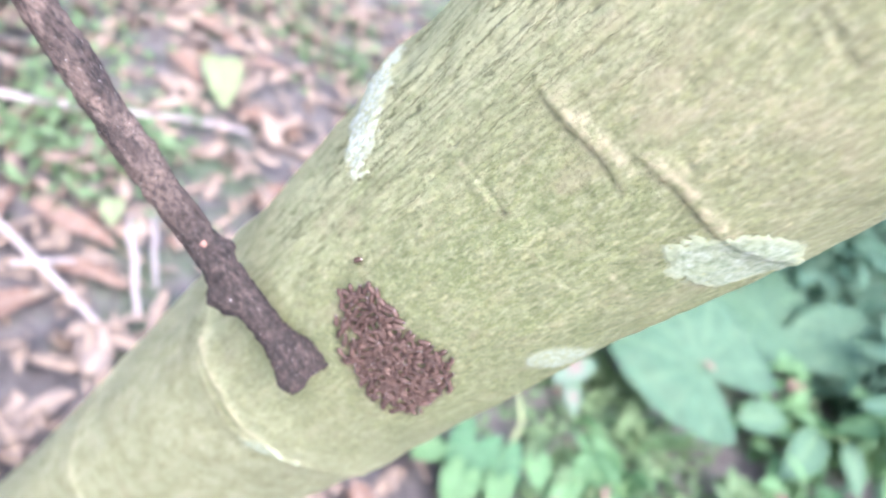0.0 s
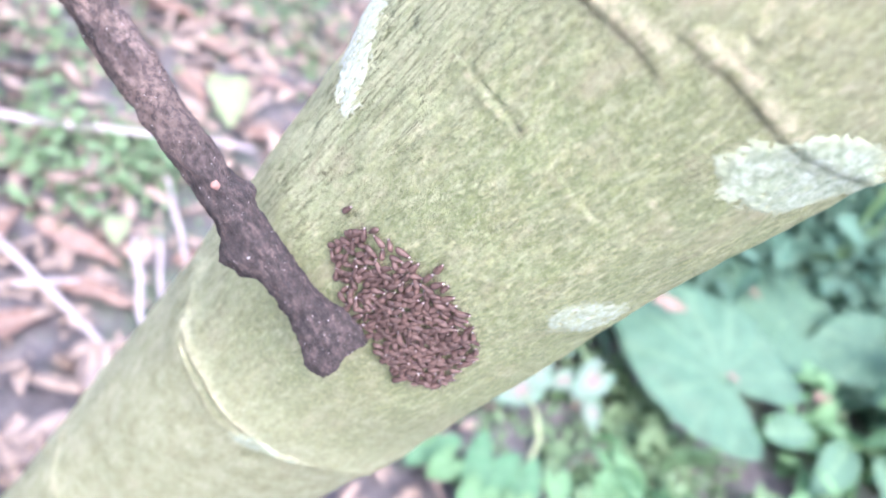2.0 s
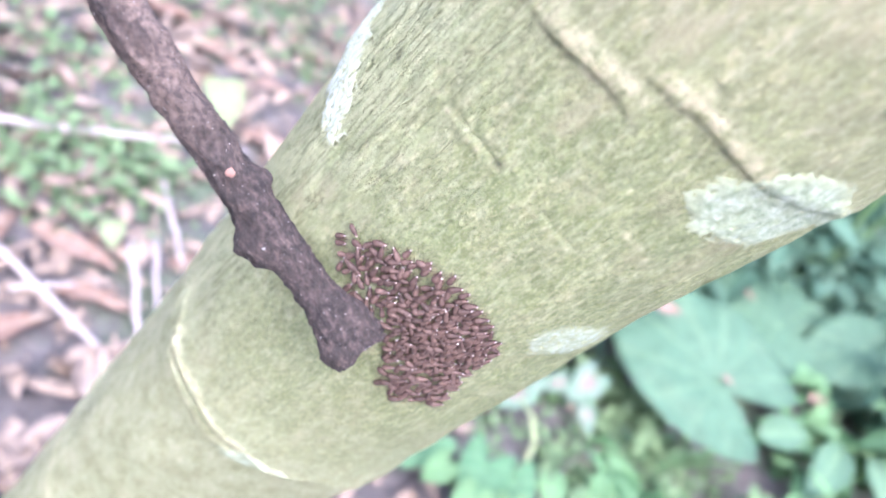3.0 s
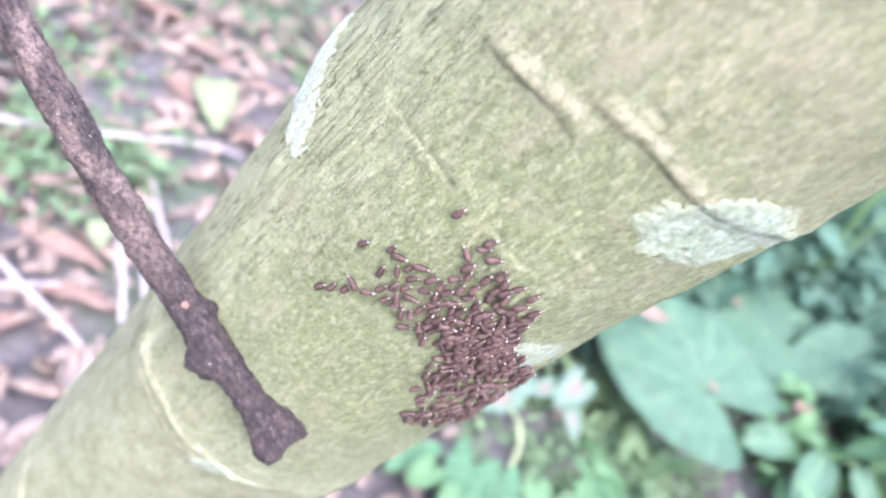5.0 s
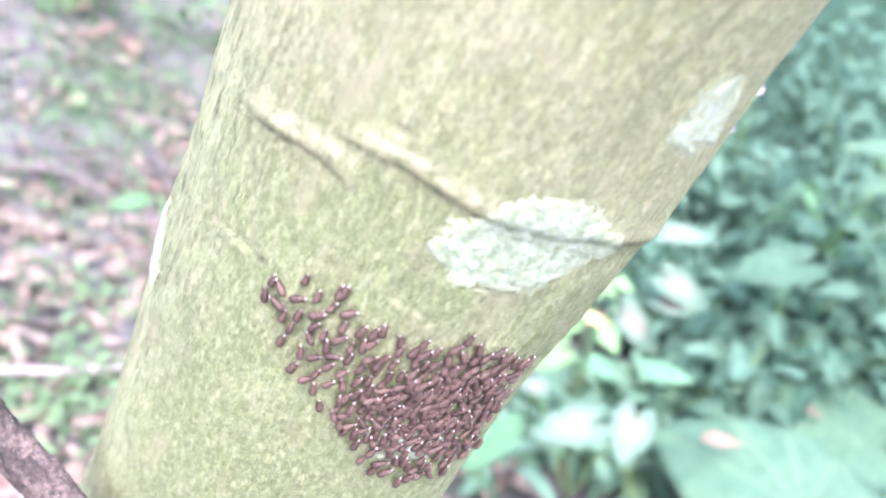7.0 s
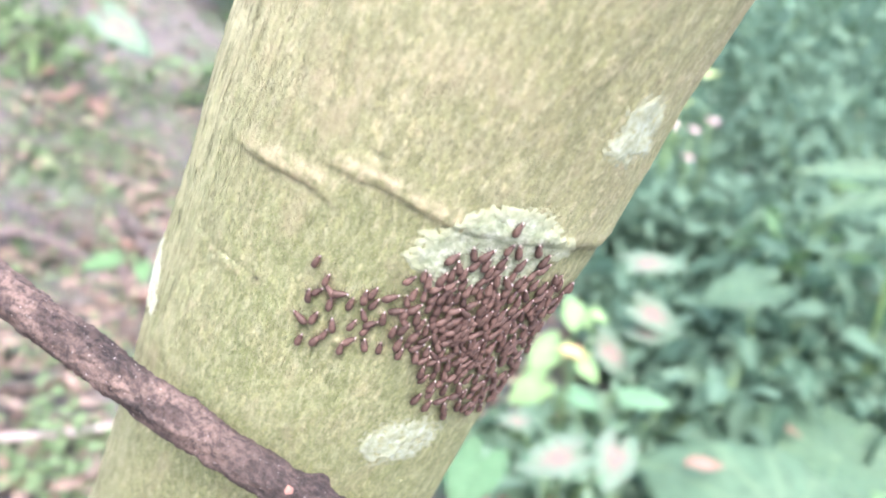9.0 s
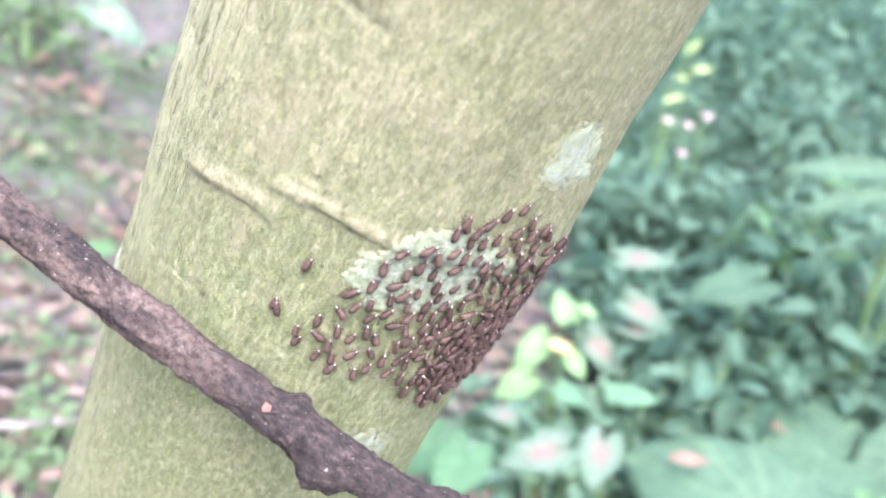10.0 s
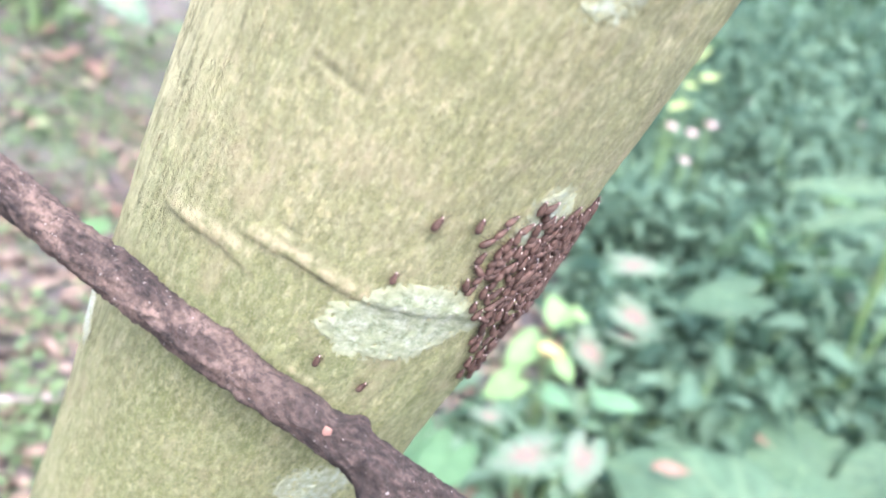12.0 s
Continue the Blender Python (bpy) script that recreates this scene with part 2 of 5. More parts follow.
def soil_material():
    m, t, p = material("forest_soil", 0.95)
    where = coords(t)
    c = ramp(t, grain(t, where, 9, 8, 0.7), (0.32, (0.05, 0.042, 0.042)), (0.5, (0.11, 0.088, 0.083)), (0.68, (0.20, 0.158, 0.14)))
    moss = ramp(t, grain(t, where, 2.2, 6, 0.7), (0.50, (0, 0, 0)), (0.60, (1, 1, 1)))
    c = blend(t, blend(t, 0.6, (0, 0, 0), moss), c, (0.06, 0.10, 0.035))
    t.links.new(c, p.inputs["Base Color"])
    relief(t, p, grain(t, where, 60, 8, 0.75), 0.02, 1.0)
    return m


def plain_material(name, low, high, scale, rough=0.8, stretch=(1, 1, 1), depth=0.002):
    m, t, p = material(name, rough)
    where = coords(t, scale=stretch)
    c = ramp(t, grain(t, where, scale, 6, 0.7), (0.3, low), (0.7, high))
    t.links.new(c, p.inputs["Base Color"])
    relief(t, p, grain(t, where, scale * 3, 6, 0.7), depth, 0.8)
    return m


BARK = bark_material()
LICHEN = lichen_material()
THIN_LICHEN = thin_lichen_material()
OVERLIT_LICHEN = overlit_lichen_material()
STICK_BARK = stick_material()
SPOT = plain_material("orange_wood", (0.20, 0.10, 0.075), (0.27, 0.14, 0.11), 300)
INSECT = insect_material("red_brown_shell", (0.058, 0.034, 0.027), (0.125, 0.074, 0.058), 0.6)
INSECT_DARK = insect_material("dark_shell", (0.045, 0.018, 0.017), (0.08, 0.03, 0.027), 0.4)
INSECT_PALE = insect_material("pale_face", (0.55, 0.42, 0.36), (0.78, 0.66, 0.60), 0.3)
SOIL = soil_material()
DEAD = leaf_material("dead_leaf_brown", (0.075, 0.055, 0.047), (0.20, 0.148, 0.122), (0.35, 0.24, 0.17), 0.15, 0.7)
DEAD_ONE = leaf_material("dead_leaf_tan", (0.13, 0.075, 0.055), (0.23, 0.145, 0.112), (0.25, 0.17, 0.13), 0.2, 0.7, island=False, rot=(0.15, 0.078, 0.048))
PALE_LEAF = leaf_material("pale_leaf", (0.17, 0.185, 0.095), (0.22, 0.235, 0.135), (0.27, 0.28, 0.17), 0.3, 0.6, island=False)
COVER = leaf_material("ground_cover_leaf", (0.060, 0.092, 0.044), (0.130, 0.172, 0.085), (0.17, 0.22, 0.11), 0.35, 0.5)
SHRUB = leaf_material("shrub_leaf", (0.062, 0.118, 0.080), (0.145, 0.212, 0.150), (0.15, 0.22, 0.15), 0.5, 0.7)
LIGHT_SHRUB = leaf_material("light_shrub_leaf", (0.070, 0.135, 0.062), (0.145, 0.225, 0.11), (0.18, 0.27, 0.13), 0.4, 0.5)
AROID = leaf_material("aroid_leaf", (0.060, 0.100, 0.064), (0.074, 0.118, 0.076), (0.115, 0.165, 0.09), 0.25, 0.55, island=False)
LIGHT_AROID = leaf_material("light_aroid_leaf", (0.080, 0.15, 0.078), (0.10, 0.175, 0.092), (0.13, 0.21, 0.11), 0.4, 0.5, island=False)
PALE_GREEN = leaf_material("pale_green_leaf", (0.11, 0.20, 0.115), (0.145, 0.235, 0.145), (0.18, 0.27, 0.17), 0.4, 0.5, island=False)
# Yellow-green raised in the colour itself to imitate a glow from above.
BRIGHT_LIT = leaf_material("painted_lit_leaf", (0.19, 0.29, 0.13), (0.25, 0.35, 0.165), (0.29, 0.40, 0.2), 0.4, 0.5, island=False)
# Sunshine on the slender shrub's leaves is put into this pale colour.
PAINTED_SUN = leaf_material("painted_sunlit_leaf", (0.30, 0.36, 0.13), (0.38, 0.43, 0.17), (0.42, 0.47, 0.24), 0.4, 0.5, island=False)
SOFT_SHRUB = leaf_material("soft_green_leaf", (0.10, 0.165, 0.105), (0.17, 0.24, 0.165), (0.20, 0.28, 0.19), 0.45, 0.6)
CALADIUM = leaf_material("caladium_leaf", (0.135, 0.175, 0.135), (0.165, 0.205, 0.165), (0.065, 0.13, 0.075), 0.3, 0.6, rot=(0.07, 0.14, 0.08), pink=(0.30, 0.105, 0.12), island=False)
STEM = plain_material("green_stem", (0.12, 0.20, 0.07), (0.22, 0.30, 0.11), 40, 0.5)
PALE_STICK = plain_material("weathered_twig", (0.20, 0.15, 0.135), (0.33, 0.265, 0.245), 60, 0.8, (1, 1, 1))
BROWN_STICK = plain_material("brown_twig", (0.06, 0.044, 0.04), (0.14, 0.10, 0.085), 60)
YELLOW = plain_material("yellow_petal", (0.36, 0.24, 0.08), (0.44, 0.32, 0.13), 90, 0.5)
PETAL = plain_material("pinkish_petal", (0.45, 0.28, 0.26), (0.6, 0.48, 0.46), 90, 0.5)
FAR = plain_material("far_foliage", (0.012, 0.035, 0.018), (0.06, 0.12, 0.05), 2.5, 0.9, depth=0.3)


# Building helpers.
def mesh_of(name, verts, faces, mat, smooth=True, **values):
    me = bpy.data.meshes.new(name)
    me.from_pydata([tuple(v) for v in verts], [], faces)
    if mat:
        me.materials.append(mat)
    if smooth:
        me.polygons.foreach_set("use_smooth", [True] * len(me.polygons))
    for key, data in values.items():
        a = me.attributes.new(key, "FLOAT", "POINT")
        a.data.foreach_set("value", np.asarray(data, dtype=np.float32))
    me.update()
    return me


def part(name, me, parent, label="", m=None):
    ob = new(name, me)
    ob.parent = parent
    if m is not None:
        ob.matrix_local = m
    return tagged(ob, label)


def thing(name, label, category, me=None, m=None, group="", kind=""):
    ob = new(name, me)
    if m is not None:
        ob.matrix_world = m
    return tagged(ob, label, category, group, kind)


def fbm(x, y, z=0.0, octaves=4):
    return noise.fractal(Vector((x, y, z)), 1.0, 2.0, octaves)


def tube(points, radii, sides=8, rough=0.0, seed=0.0):
    """Vertices and faces of a bent round bar through the points."""
    pts = [Vector(p) for p in points]
    verts, faces = [], []
    side = Vector((0.31, 0.52, 0.79))
    for i, p in enumerate(pts):
        along = (pts[min(i + 1, len(pts) - 1)] - pts[max(i - 1, 0)]).normalized()
        a = along.cross(side).normalized()
        b = along.cross(a)
        for k in range(sides):
            w = 2 * math.pi * k / sides
            r = radii[i] * (1 + rough * fbm(i * 0.7 + seed, math.cos(w) * 1.3, math.sin(w) * 1.3))
            verts.append(p + r * (math.cos(w) * a + math.sin(w) * b))
    for i in range(len(pts) - 1):
        for k in range(sides):
            q = (k + 1) % sides
            faces.append((i * sides + k, i * sides + q, (i + 1) * sides + q, (i + 1) * sides + k))
    faces += [tuple(range(sides))[::-1], tuple(range((len(pts) - 1) * sides, len(pts) * sides))]
    return verts, faces


def bow(a, b, lift, steps=8, wobble=0.0, seed=0.0):
    """Points from a to b on a bow."""
    a, b = Vector(a), Vector(b)
    out = []
    for i in range(steps + 1):
        f = i / steps
        p = a.lerp(b, f) + Vector((0, 0, lift * 4 * f * (1 - f)))
        out.append(p + wobble * Vector((fbm(f * 3, seed), fbm(f * 3, seed + 7), 0.4 * fbm(f * 3, seed + 13))))
    return out


def ovate(length, width, droop=0.15, fold=0.15, wave=0.0, nu=8, nv=4, seed=0.0, toe=1.3, lobes=0.0):
    """A pointed leaf along +x from its foot: vertices, faces, veins."""
    verts, faces, vein = [], [], []
    for i in range(nu + 1):
        u = i / nu
        half = 0.5 * width * max(math.sin(math.pi * u ** (1 / toe)), 0.0) ** 0.8 * (1 + lobes * math.sin(44 * u)) + 0.0004
        for j in range(nv + 1):
            v = 2 * j / nv - 1
            z = fold * abs(v) * half - droop * length * u * u + wave * length * fbm(u * 3 + seed, v * 1.4, seed)
            verts.append((u * length, v * half, z))
            vein.append(0.75 if j == nv // 2 else (0.22 if i % 2 else 0.0))
    for i in range(nu):
        for j in range(nv):
            q = i * (nv + 1) + j
            faces.append((q, q + 1, q + nv + 2, q + nv + 1))
    return verts, faces, vein


def heart(length, width, lobe=0.8, sinus=0.1, arrow="", cup=0.1, droop=0.2, wave=0.03, rings=12, rays=96, seed=0.0):
    """A heart-shaped leaf round its stalk's end, tip along +x: vertices, faces, veins, middle."""
    stops = [(0, 1.0), (12, 0.86), (30, 0.74), (60, 0.66), (90, 0.68), (120, 0.74), (145, 0.80 * lobe / 0.8), (162, 0.66 * lobe / 0.8), (174, max(0.35, 0.85 * sinus)), (180, sinus)]
    if arrow == "broad":
        stops = [(0, 1.0), (10, 0.88), (28, 0.76), (50, 0.67), (70, 0.60), (92, 0.55), (115, 0.54), (134, 0.56), (146, 0.56), (156, 0.44), (164, 0.28), (171, 0.18), (180, sinus)]
    elif arrow:
        stops = [(0, 1.0), (12, 0.84), (30, 0.68), (60, 0.58), (90, 0.58), (115, 0.64), (136, 0.74), (148, 0.62), (162, 0.32), (172, 0.18), (180, sinus)]
    xs, ys = zip(*stops)
    verts, faces, vein, middle = [(0, 0, 0)], [], [1.0], [1.0]
    for k in range(1, rings + 1):
        f = k / rings
        for j in range(rays):
            w = 360 * j / rays
            w180 = w if w <= 180 else 360 - w
            r = length * float(np.interp(w180, xs, ys)) * f
            x, y = r * math.cos(radians(w)), r * math.sin(radians(w)) * width
            z = cup * abs(y) - droop * (x * abs(x) + 0.6 * y * y) / length + wave * length * f * fbm(x * 6 / length + seed, y * 6 / length, seed)
            verts.append((x, y, z))
            rib = min(abs(w180 - a) for a in (0, 32, 62, 95, 128, 155))
            vein.append((0.9 if w180 < 3 else 0.6) * (1 - 0.45 * f) if rib < 2.2 else 0.10 * max(0.0, math.sin(f * 26 + 0.09 * w180)))
            middle.append(max(0.0, 1 - 1.7 * f) * (0.6 if rib < 8 else 0.3) + (0.8 * (1 - f) if rib < 3 else 0))
    for j in range(rays):
        faces.append((0, 1 + j, 1 + (j + 1) % rays))
        for k in range(rings - 1):
            a, b = 1 + k * rays, 1 + (k + 1) * rays
            q = (j + 1) % rays
            faces.append((a + j, b + j, b + q, a + q))
    return verts, faces, vein, middle


def scattered(name, mat, shapes):
    """One mesh of many leaves: (vertices, faces, veins) and a pose each."""
    verts, faces, vein = [], [], []
    for (v, f, w), m in shapes:
        at = len(verts)
        verts += [m @ Vector(p) for p in v]
        faces += [tuple(at + i for i in face) for face in f]
        vein += list(w)
    return mesh_of(name, verts, faces, mat, vein=vein)


rng = random.Random(7)


def ground_height(x, y):
    """The ground: nearly level round the tree, rising into a bank on the far left and gently to the back."""
    z = 0.035 * fbm(x * 1.1, y * 1.1, 3.0) + 0.012 * fbm(x * 5, y * 5, 8.0)
    z += 0.30 * max(0.0, -x - 2.0) ** 1.1 * (1 if x > -12 else 0) if -12 < x else 0.30 * 10.0 ** 1.1
    z += 0.06 * max(0.0, min(y, 14.0) - 2.6)
    return z


# The ground, one sheet.
def build_ground():
    n = 150
    line = [math.sinh(4.6 * (2 * i / n - 1)) / math.sinh(4.6) for i in range(n + 1)]
    verts = [(x, y + 1.6, 0) for y in (400 * v for v in line) for x in (400 * v for v in line)]
    verts = [(x, y, ground_height(x, y)) for x, y, _ in verts]
    faces = [(j * (n + 1) + i, j * (n + 1) + i + 1, (j + 1) * (n + 1) + i + 1, (j + 1) * (n + 1) + i) for j in range(n) for i in range(n)]
    thing("ground", "dark brown forest soil with moss and humus", "ground", mesh_of("ground", verts, faces, SOIL), kind="structure")


build_ground()


def build_backdrop():
    n, rows = 120, 14
    verts, faces = [], []
    for k in range(rows + 1):
        for i in range(n):
            w = 2 * math.pi * i / n
            r = 17 + 2.0 * fbm(math.cos(w) * 4, math.sin(w) * 4, k * 0.5)
            x, y = r * math.cos(w), 2 + r * math.sin(w)
            verts.append((x, y, -0.5 + k * 0.55 * (1 + 0.35 * fbm(math.cos(w) * 5, math.sin(w) * 5, 3)) + (ground_height(x, y))))
    for k in range(rows):
        for i in range(n):
            q = (i + 1) % n
            faces.append((k * n + i, k * n + q, (k + 1) * n + q, (k + 1) * n + i))
    thing("backdrop", "dark green distant forest undergrowth", "forest", mesh_of("backdrop", verts, faces, FAR), kind="structure")


build_backdrop()

# The leaning tree trunk. Its own space: z up its axis, x towards the open side.
AXIS = Vector((0.28201, -0.09851, 0.95434)).normalized()
FRONT = Vector((-0.23762, -0.97089, -0.03001))
FRONT = (FRONT - FRONT.dot(AXIS) * AXIS).normalized()
SIDE = AXIS.cross(FRONT)
TRUNK = Matrix(((FRONT.x, SIDE.x, AXIS.x, -0.3681), (FRONT.y, SIDE.y, AXIS.y, 0.4750), (FRONT.z, SIDE.z, AXIS.z, 0), (0, 0, 0, 1)))


def line_at(phi, *stops):
    xs, ys = zip(*stops)
    return float(np.interp(phi, xs, ys))


def bump(d, w):
    return math.exp(-(d / w) ** 2)


def fade(phi, lo, hi, soft):
    return max(0.0, min(1.0, (phi - lo) / soft + 0.5)) * max(0.0, min(1.0, (hi - phi) / soft + 0.5))


def trunk_marks(phi, s):
    """Relief, pale scar and dark crack of the bark at the angle phi (degrees) and the length s (metres) up the trunk."""
    h = scar = crack = 0.0
    wob = 0.0012 * fbm(phi * 0.12, 4.0)
    if 1.36 < s < 1.60:
        low = line_at(phi, (-25, 1.458), (-17, 1.4586), (-6, 1.460), (4, 1.4638), (28, 1.4632), (40, 1.462)) + wob
        on = fade(phi, -14.5, 11, 7)
        d = s - low
        h += on * (0.0004 * bump(d - 0.004, 0.004) + 0.0009 * (1 / (1 + math.exp(-d / 0.0012))) * math.exp(-max(d, 0) / 0.06) - 0.0003 * bump(d + 0.0006, 0.001))
        scar += on * (0.58 if phi < 8 else 0.42) * bump(d - 0.0045, 0.0044) * max(0.0, 0.7 + 1.1 * fbm(phi * 0.35, s * 260, 1, 5))
        crack += 0.58 * on * bump(d + 0.0006, 0.0010) * max(0.0, 0.7 + 0.8 * fbm(phi * 0.25, 9.0))
        high = line_at(phi, (2, 1.4725), (10, 1.4765), (23, 1.478), (35, 1.476), (63, 1.478), (86, 1.476), (130, 1.474)) + wob
        on = fade(phi, 8, 140, 8)
        d = s - high
        h += on * (0.0004 * bump(d - 0.003, 0.0035) + (0.0010 + 0.0016 * max(0.0, min(1.0, (phi - 35) / 40))) * (1 / (1 + math.exp(-d / 0.002))) * math.exp(-max(d, 0) / 0.08) - 0.0003 * bump(d + 0.0006, 0.001))
        scar += on * (0.6 if phi < 38 else 0.28) * bump(d - 0.004, 0.0036) * max(0.0, 0.6 + 1.2 * fbm(phi * 0.35, s * 260, 3, 5))
        crack += 0.58 * on * bump(d + 0.0006, 0.0010) * max(0.0, 0.7 + 0.9 * fbm(phi * 0.2, 19.0))
        for p0, p1, s0, s1, w, dark in ((-21, 3, 1.4135, 1.4176, 0.0007, 0.32), (12, 29, 1.4195, 1.415, 0.0007, 0.32), (28, 42, 1.437, 1.432, 0.0006, 0.25), (3.5, 17, 1.5455, 1.5445, 0.0017, 1.0), (13, 18, 1.4895, 1.488, 0.0014, 0.6), (-4, 3, 1.3545, 1.3515, 0.0010, 0.5)):
            if p0 - 3 < phi < p1 + 3:
                d = s - (s0 + (s1 - s0) * (phi - p0) / (p1 - p0)) - 0.6 * wob - 0.0010 * fbm(phi * 0.9, s0 * 40, 2.0)
                on = fade(phi, p0, p1, 3) * max(0.25, 0.75 + 0.8 * fbm(phi * 0.4, s0 * 9))
                h += on * (-0.0005 * bump(d, w) + 0.0004 * bump(d + 0.003, 0.002))
                crack += 0.6 * dark * on * bump(d, w)
                scar += 0.45 * on * bump(d + 0.0028, 0.0016) * max(0.0, 0.4 + 1.2 * fbm(phi * 0.5, s * 200, 4, 4))
        crack += 0.9 * math.exp(-(((phi - 2.2) * 0.0017) ** 2 + (s - 1.4174) ** 2) / 0.0000025)
        d2 = ((phi + 34) * 0.0017) ** 2 + (s - 1.4) ** 2
        crack += 0.8 * math.exp(-d2 / 0.0000045)
    if 1.05 < s < 1.25:
        for stops, c in ((((-40, 1.185), (-23, 1.178), (-15, 1.164), (-2, 1.158), (11, 1.154), (28, 1.158), (60, 1.166)), 0.35), (((-25, 1.176), (-13, 1.172), (-1, 1.171), (12, 1.1665), (38, 1.159), (60, 1.155)), 0.6)):
            d = s - line_at(phi, *stops) - wob
            on = fade(phi, -45, 70, 20)
            h += on * (0.0014 * bump(d, 0.0030) - 0.0008 * bump(d + 0.005, 0.002)) * (0.75 + 0.7 * fbm(phi * 0.2, s * 60, 4.0))
            scar += 0.7 * on * c * fade(phi, -24, 24, 14) * bump(d, 0.0030) * max(0.0, 0.75 + 1.0 * fbm(phi * 0.3, s * 200, 6, 5))
            crack += 0.5 * on * bump(d + 0.0042, 0.0012)
        h += 0.0025 * bump(s - 1.166, 0.02)
    if 0.8 < s < 1.02:
        d = s - line_at(phi, (-60, 0.94), (-29, 0.925), (-17, 0.905), (-6, 0.893), (2, 0.889), (60, 0.90)) - wob
        h += 0.0022 * bump(d, 0.005)
        scar += 0.35 * bump(d, 0.003)
    h += 0.004 * bump(s - 1.362, 0.022) * fade(phi, -95, -48, 20)
    return h, scar, min(crack, 1.0)


def trunk_relief(phi, s):
    w = radians(phi)
    c, d = math.cos(w), math.sin(w)
    h = 0.0030 * fbm(c * 1.5, d * 1.5, s * 5) + 0.0007 * fbm(c * 9, d * 9, s * 34) + 0.00035 * fbm(c * 42, d * 42, s * 120, 3)
    streak = abs(fbm(c * 26, d * 26, s * 20 + 5, 3))
    h -= 0.0012 * max(0.0, 1 - streak / 0.10) * (0.12 + 0.88 * fade(phi, -110, -15, 34))
    return h


def smooth(x):
    x = max(0.0, min(1.0, x))
    return x * x * (3 - 2 * x)


GIRTH_AT = (0.6, 0.75, 0.9, 1.05, 1.2, 1.3, 1.38, 1.46, 1.54, 1.64, 1.8, 2.1)
LEFT_FLANK = (-0.0347, -0.0250, -0.0209, -0.0162, -0.0112, -0.0052, -0.0010, 0.0028, 0.0054, 0.0071, 0.0083, 0.0093)
RIGHT_FLANK = (0.0111, 0.0098, 0.0083, 0.0063, 0.0031, 0.0011, -0.0005, 0.0009, -0.0024, -0.0074, -0.0116, -0.0155)
RIGHT_BACK = (-0.0033, -0.0048, -0.0062, -0.0074, -0.0082, -0.0081, -0.0066, -0.0037, -0.0030, 0.0006, 0.0039, 0.0071)


def trunk_radius(phi, s):
    """The trunk tapers, bends a little and is not quite round: its flanks are flatter or fuller than its front."""
    r = 0.12139 - 0.018495 * s
    r += float(np.interp(s, GIRTH_AT, LEFT_FLANK)) * smooth((-10 - phi) / 50) * smooth((phi + 180) / 50)
    right = smooth((180 - phi) / 40)
    r += float(np.interp(s, GIRTH_AT, RIGHT_FLANK)) * smooth((phi - 45) / 30) * right
    return r + float(np.interp(s, GIRTH_AT, RIGHT_BACK)) * smooth((phi - 76) / 26) * right


def trunk_point(phi, s, out=0.0):
    w = radians(phi)
    r = trunk_radius(phi, s) + trunk_relief(phi, s) + trunk_marks(phi, s)[0] + out
    return Vector((r * math.cos(w), r * math.sin(w), s))


def build_trunk():
    lengths = [-0.1 + 0.03 * i for i in range(30)]
    for start, end, step in ((0.8, 1.13, 0.003), (1.13, 1.19, 0.0012), (1.19, 1.345, 0.0026), (1.345, 1.36, 0.001), (1.36, 1.408, 0.0022), (1.408, 1.424, 0.0007), (1.424, 1.452, 0.0014), (1.452, 1.492, 0.0007), (1.492, 1.538, 0.0022), (1.538, 1.55, 0.0008), (1.55, 1.75, 0.0028), (1.75, 3.25, 0.03)):
        n = round((end - start) / step)
        lengths += [start + (end - start) * i / n for i in range(n)]
    angles = [-105 + 0.75 * i for i in range(320)] + [135 + 3 * i for i in range(1, 40)]
    verts, scars, cracks, worn_lit_flank = [], [], [], []
    for s in lengths:
        flare = 0.03 * math.exp(-max(s, 0) / 0.12)
        for phi in angles:
            w = radians(phi)
            h, scar, crack = trunk_marks(phi, s)
            r = trunk_radius(phi if phi <= 180 else phi - 360, s) + trunk_relief(phi, s) + h + flare
            verts.append((r * math.cos(w), r * math.sin(w), s))
            scars.append(max(0.0, min(scar, 1.0)))
            cracks.append(crack)
            # Left flank mask: real cracks plus the painted light.
            worn_lit_flank.append(0.06 + 0.9 * fade(phi, -140, -20, 32))
    n = len(angles)
    faces = [(k * n + i, k * n + (i + 1) % n, (k + 1) * n + (i + 1) % n, (k + 1) * n + i) for k in range(len(lengths) - 1) for i in range(n)]
    faces.append(tuple(range((len(lengths) - 1) * n, len(lengths) * n)))
    tree = thing("tree_trunk", "leaning smooth tree trunk with yellow-green algae-stained bark", "tree", m=TRUNK)
    part("bark", mesh_of("bark", verts, faces, BARK, scar=scars, crack=cracks, worn_lit_flank=worn_lit_flank), tree)
    return tree


tree_trunk = build_trunk()


def inside(x, y, poly):
    hit = False
    for (x0, y0), (x1, y1) in zip(poly, poly[1:] + poly[:1]):
        if (y0 > y) != (y1 > y) and x < x0 + (y - y0) * (x1 - x0) / (y1 - y0):
            hit = not hit
    return hit


def rim_distance(p, s, poly):
    """Metres from a place on the bark to an outline."""
    ends = np.array([(q * 0.0017, w) for q, w in poly])
    d = np.roll(ends, -1, axis=0) - ends
    q = np.array((p * 0.0017, s))
    f = np.clip(((q - ends) * d).sum(1) / (d * d).sum(1), 0, 1)
    return float(np.min(np.linalg.norm(ends + f[:, None] * d - q, axis=1)))


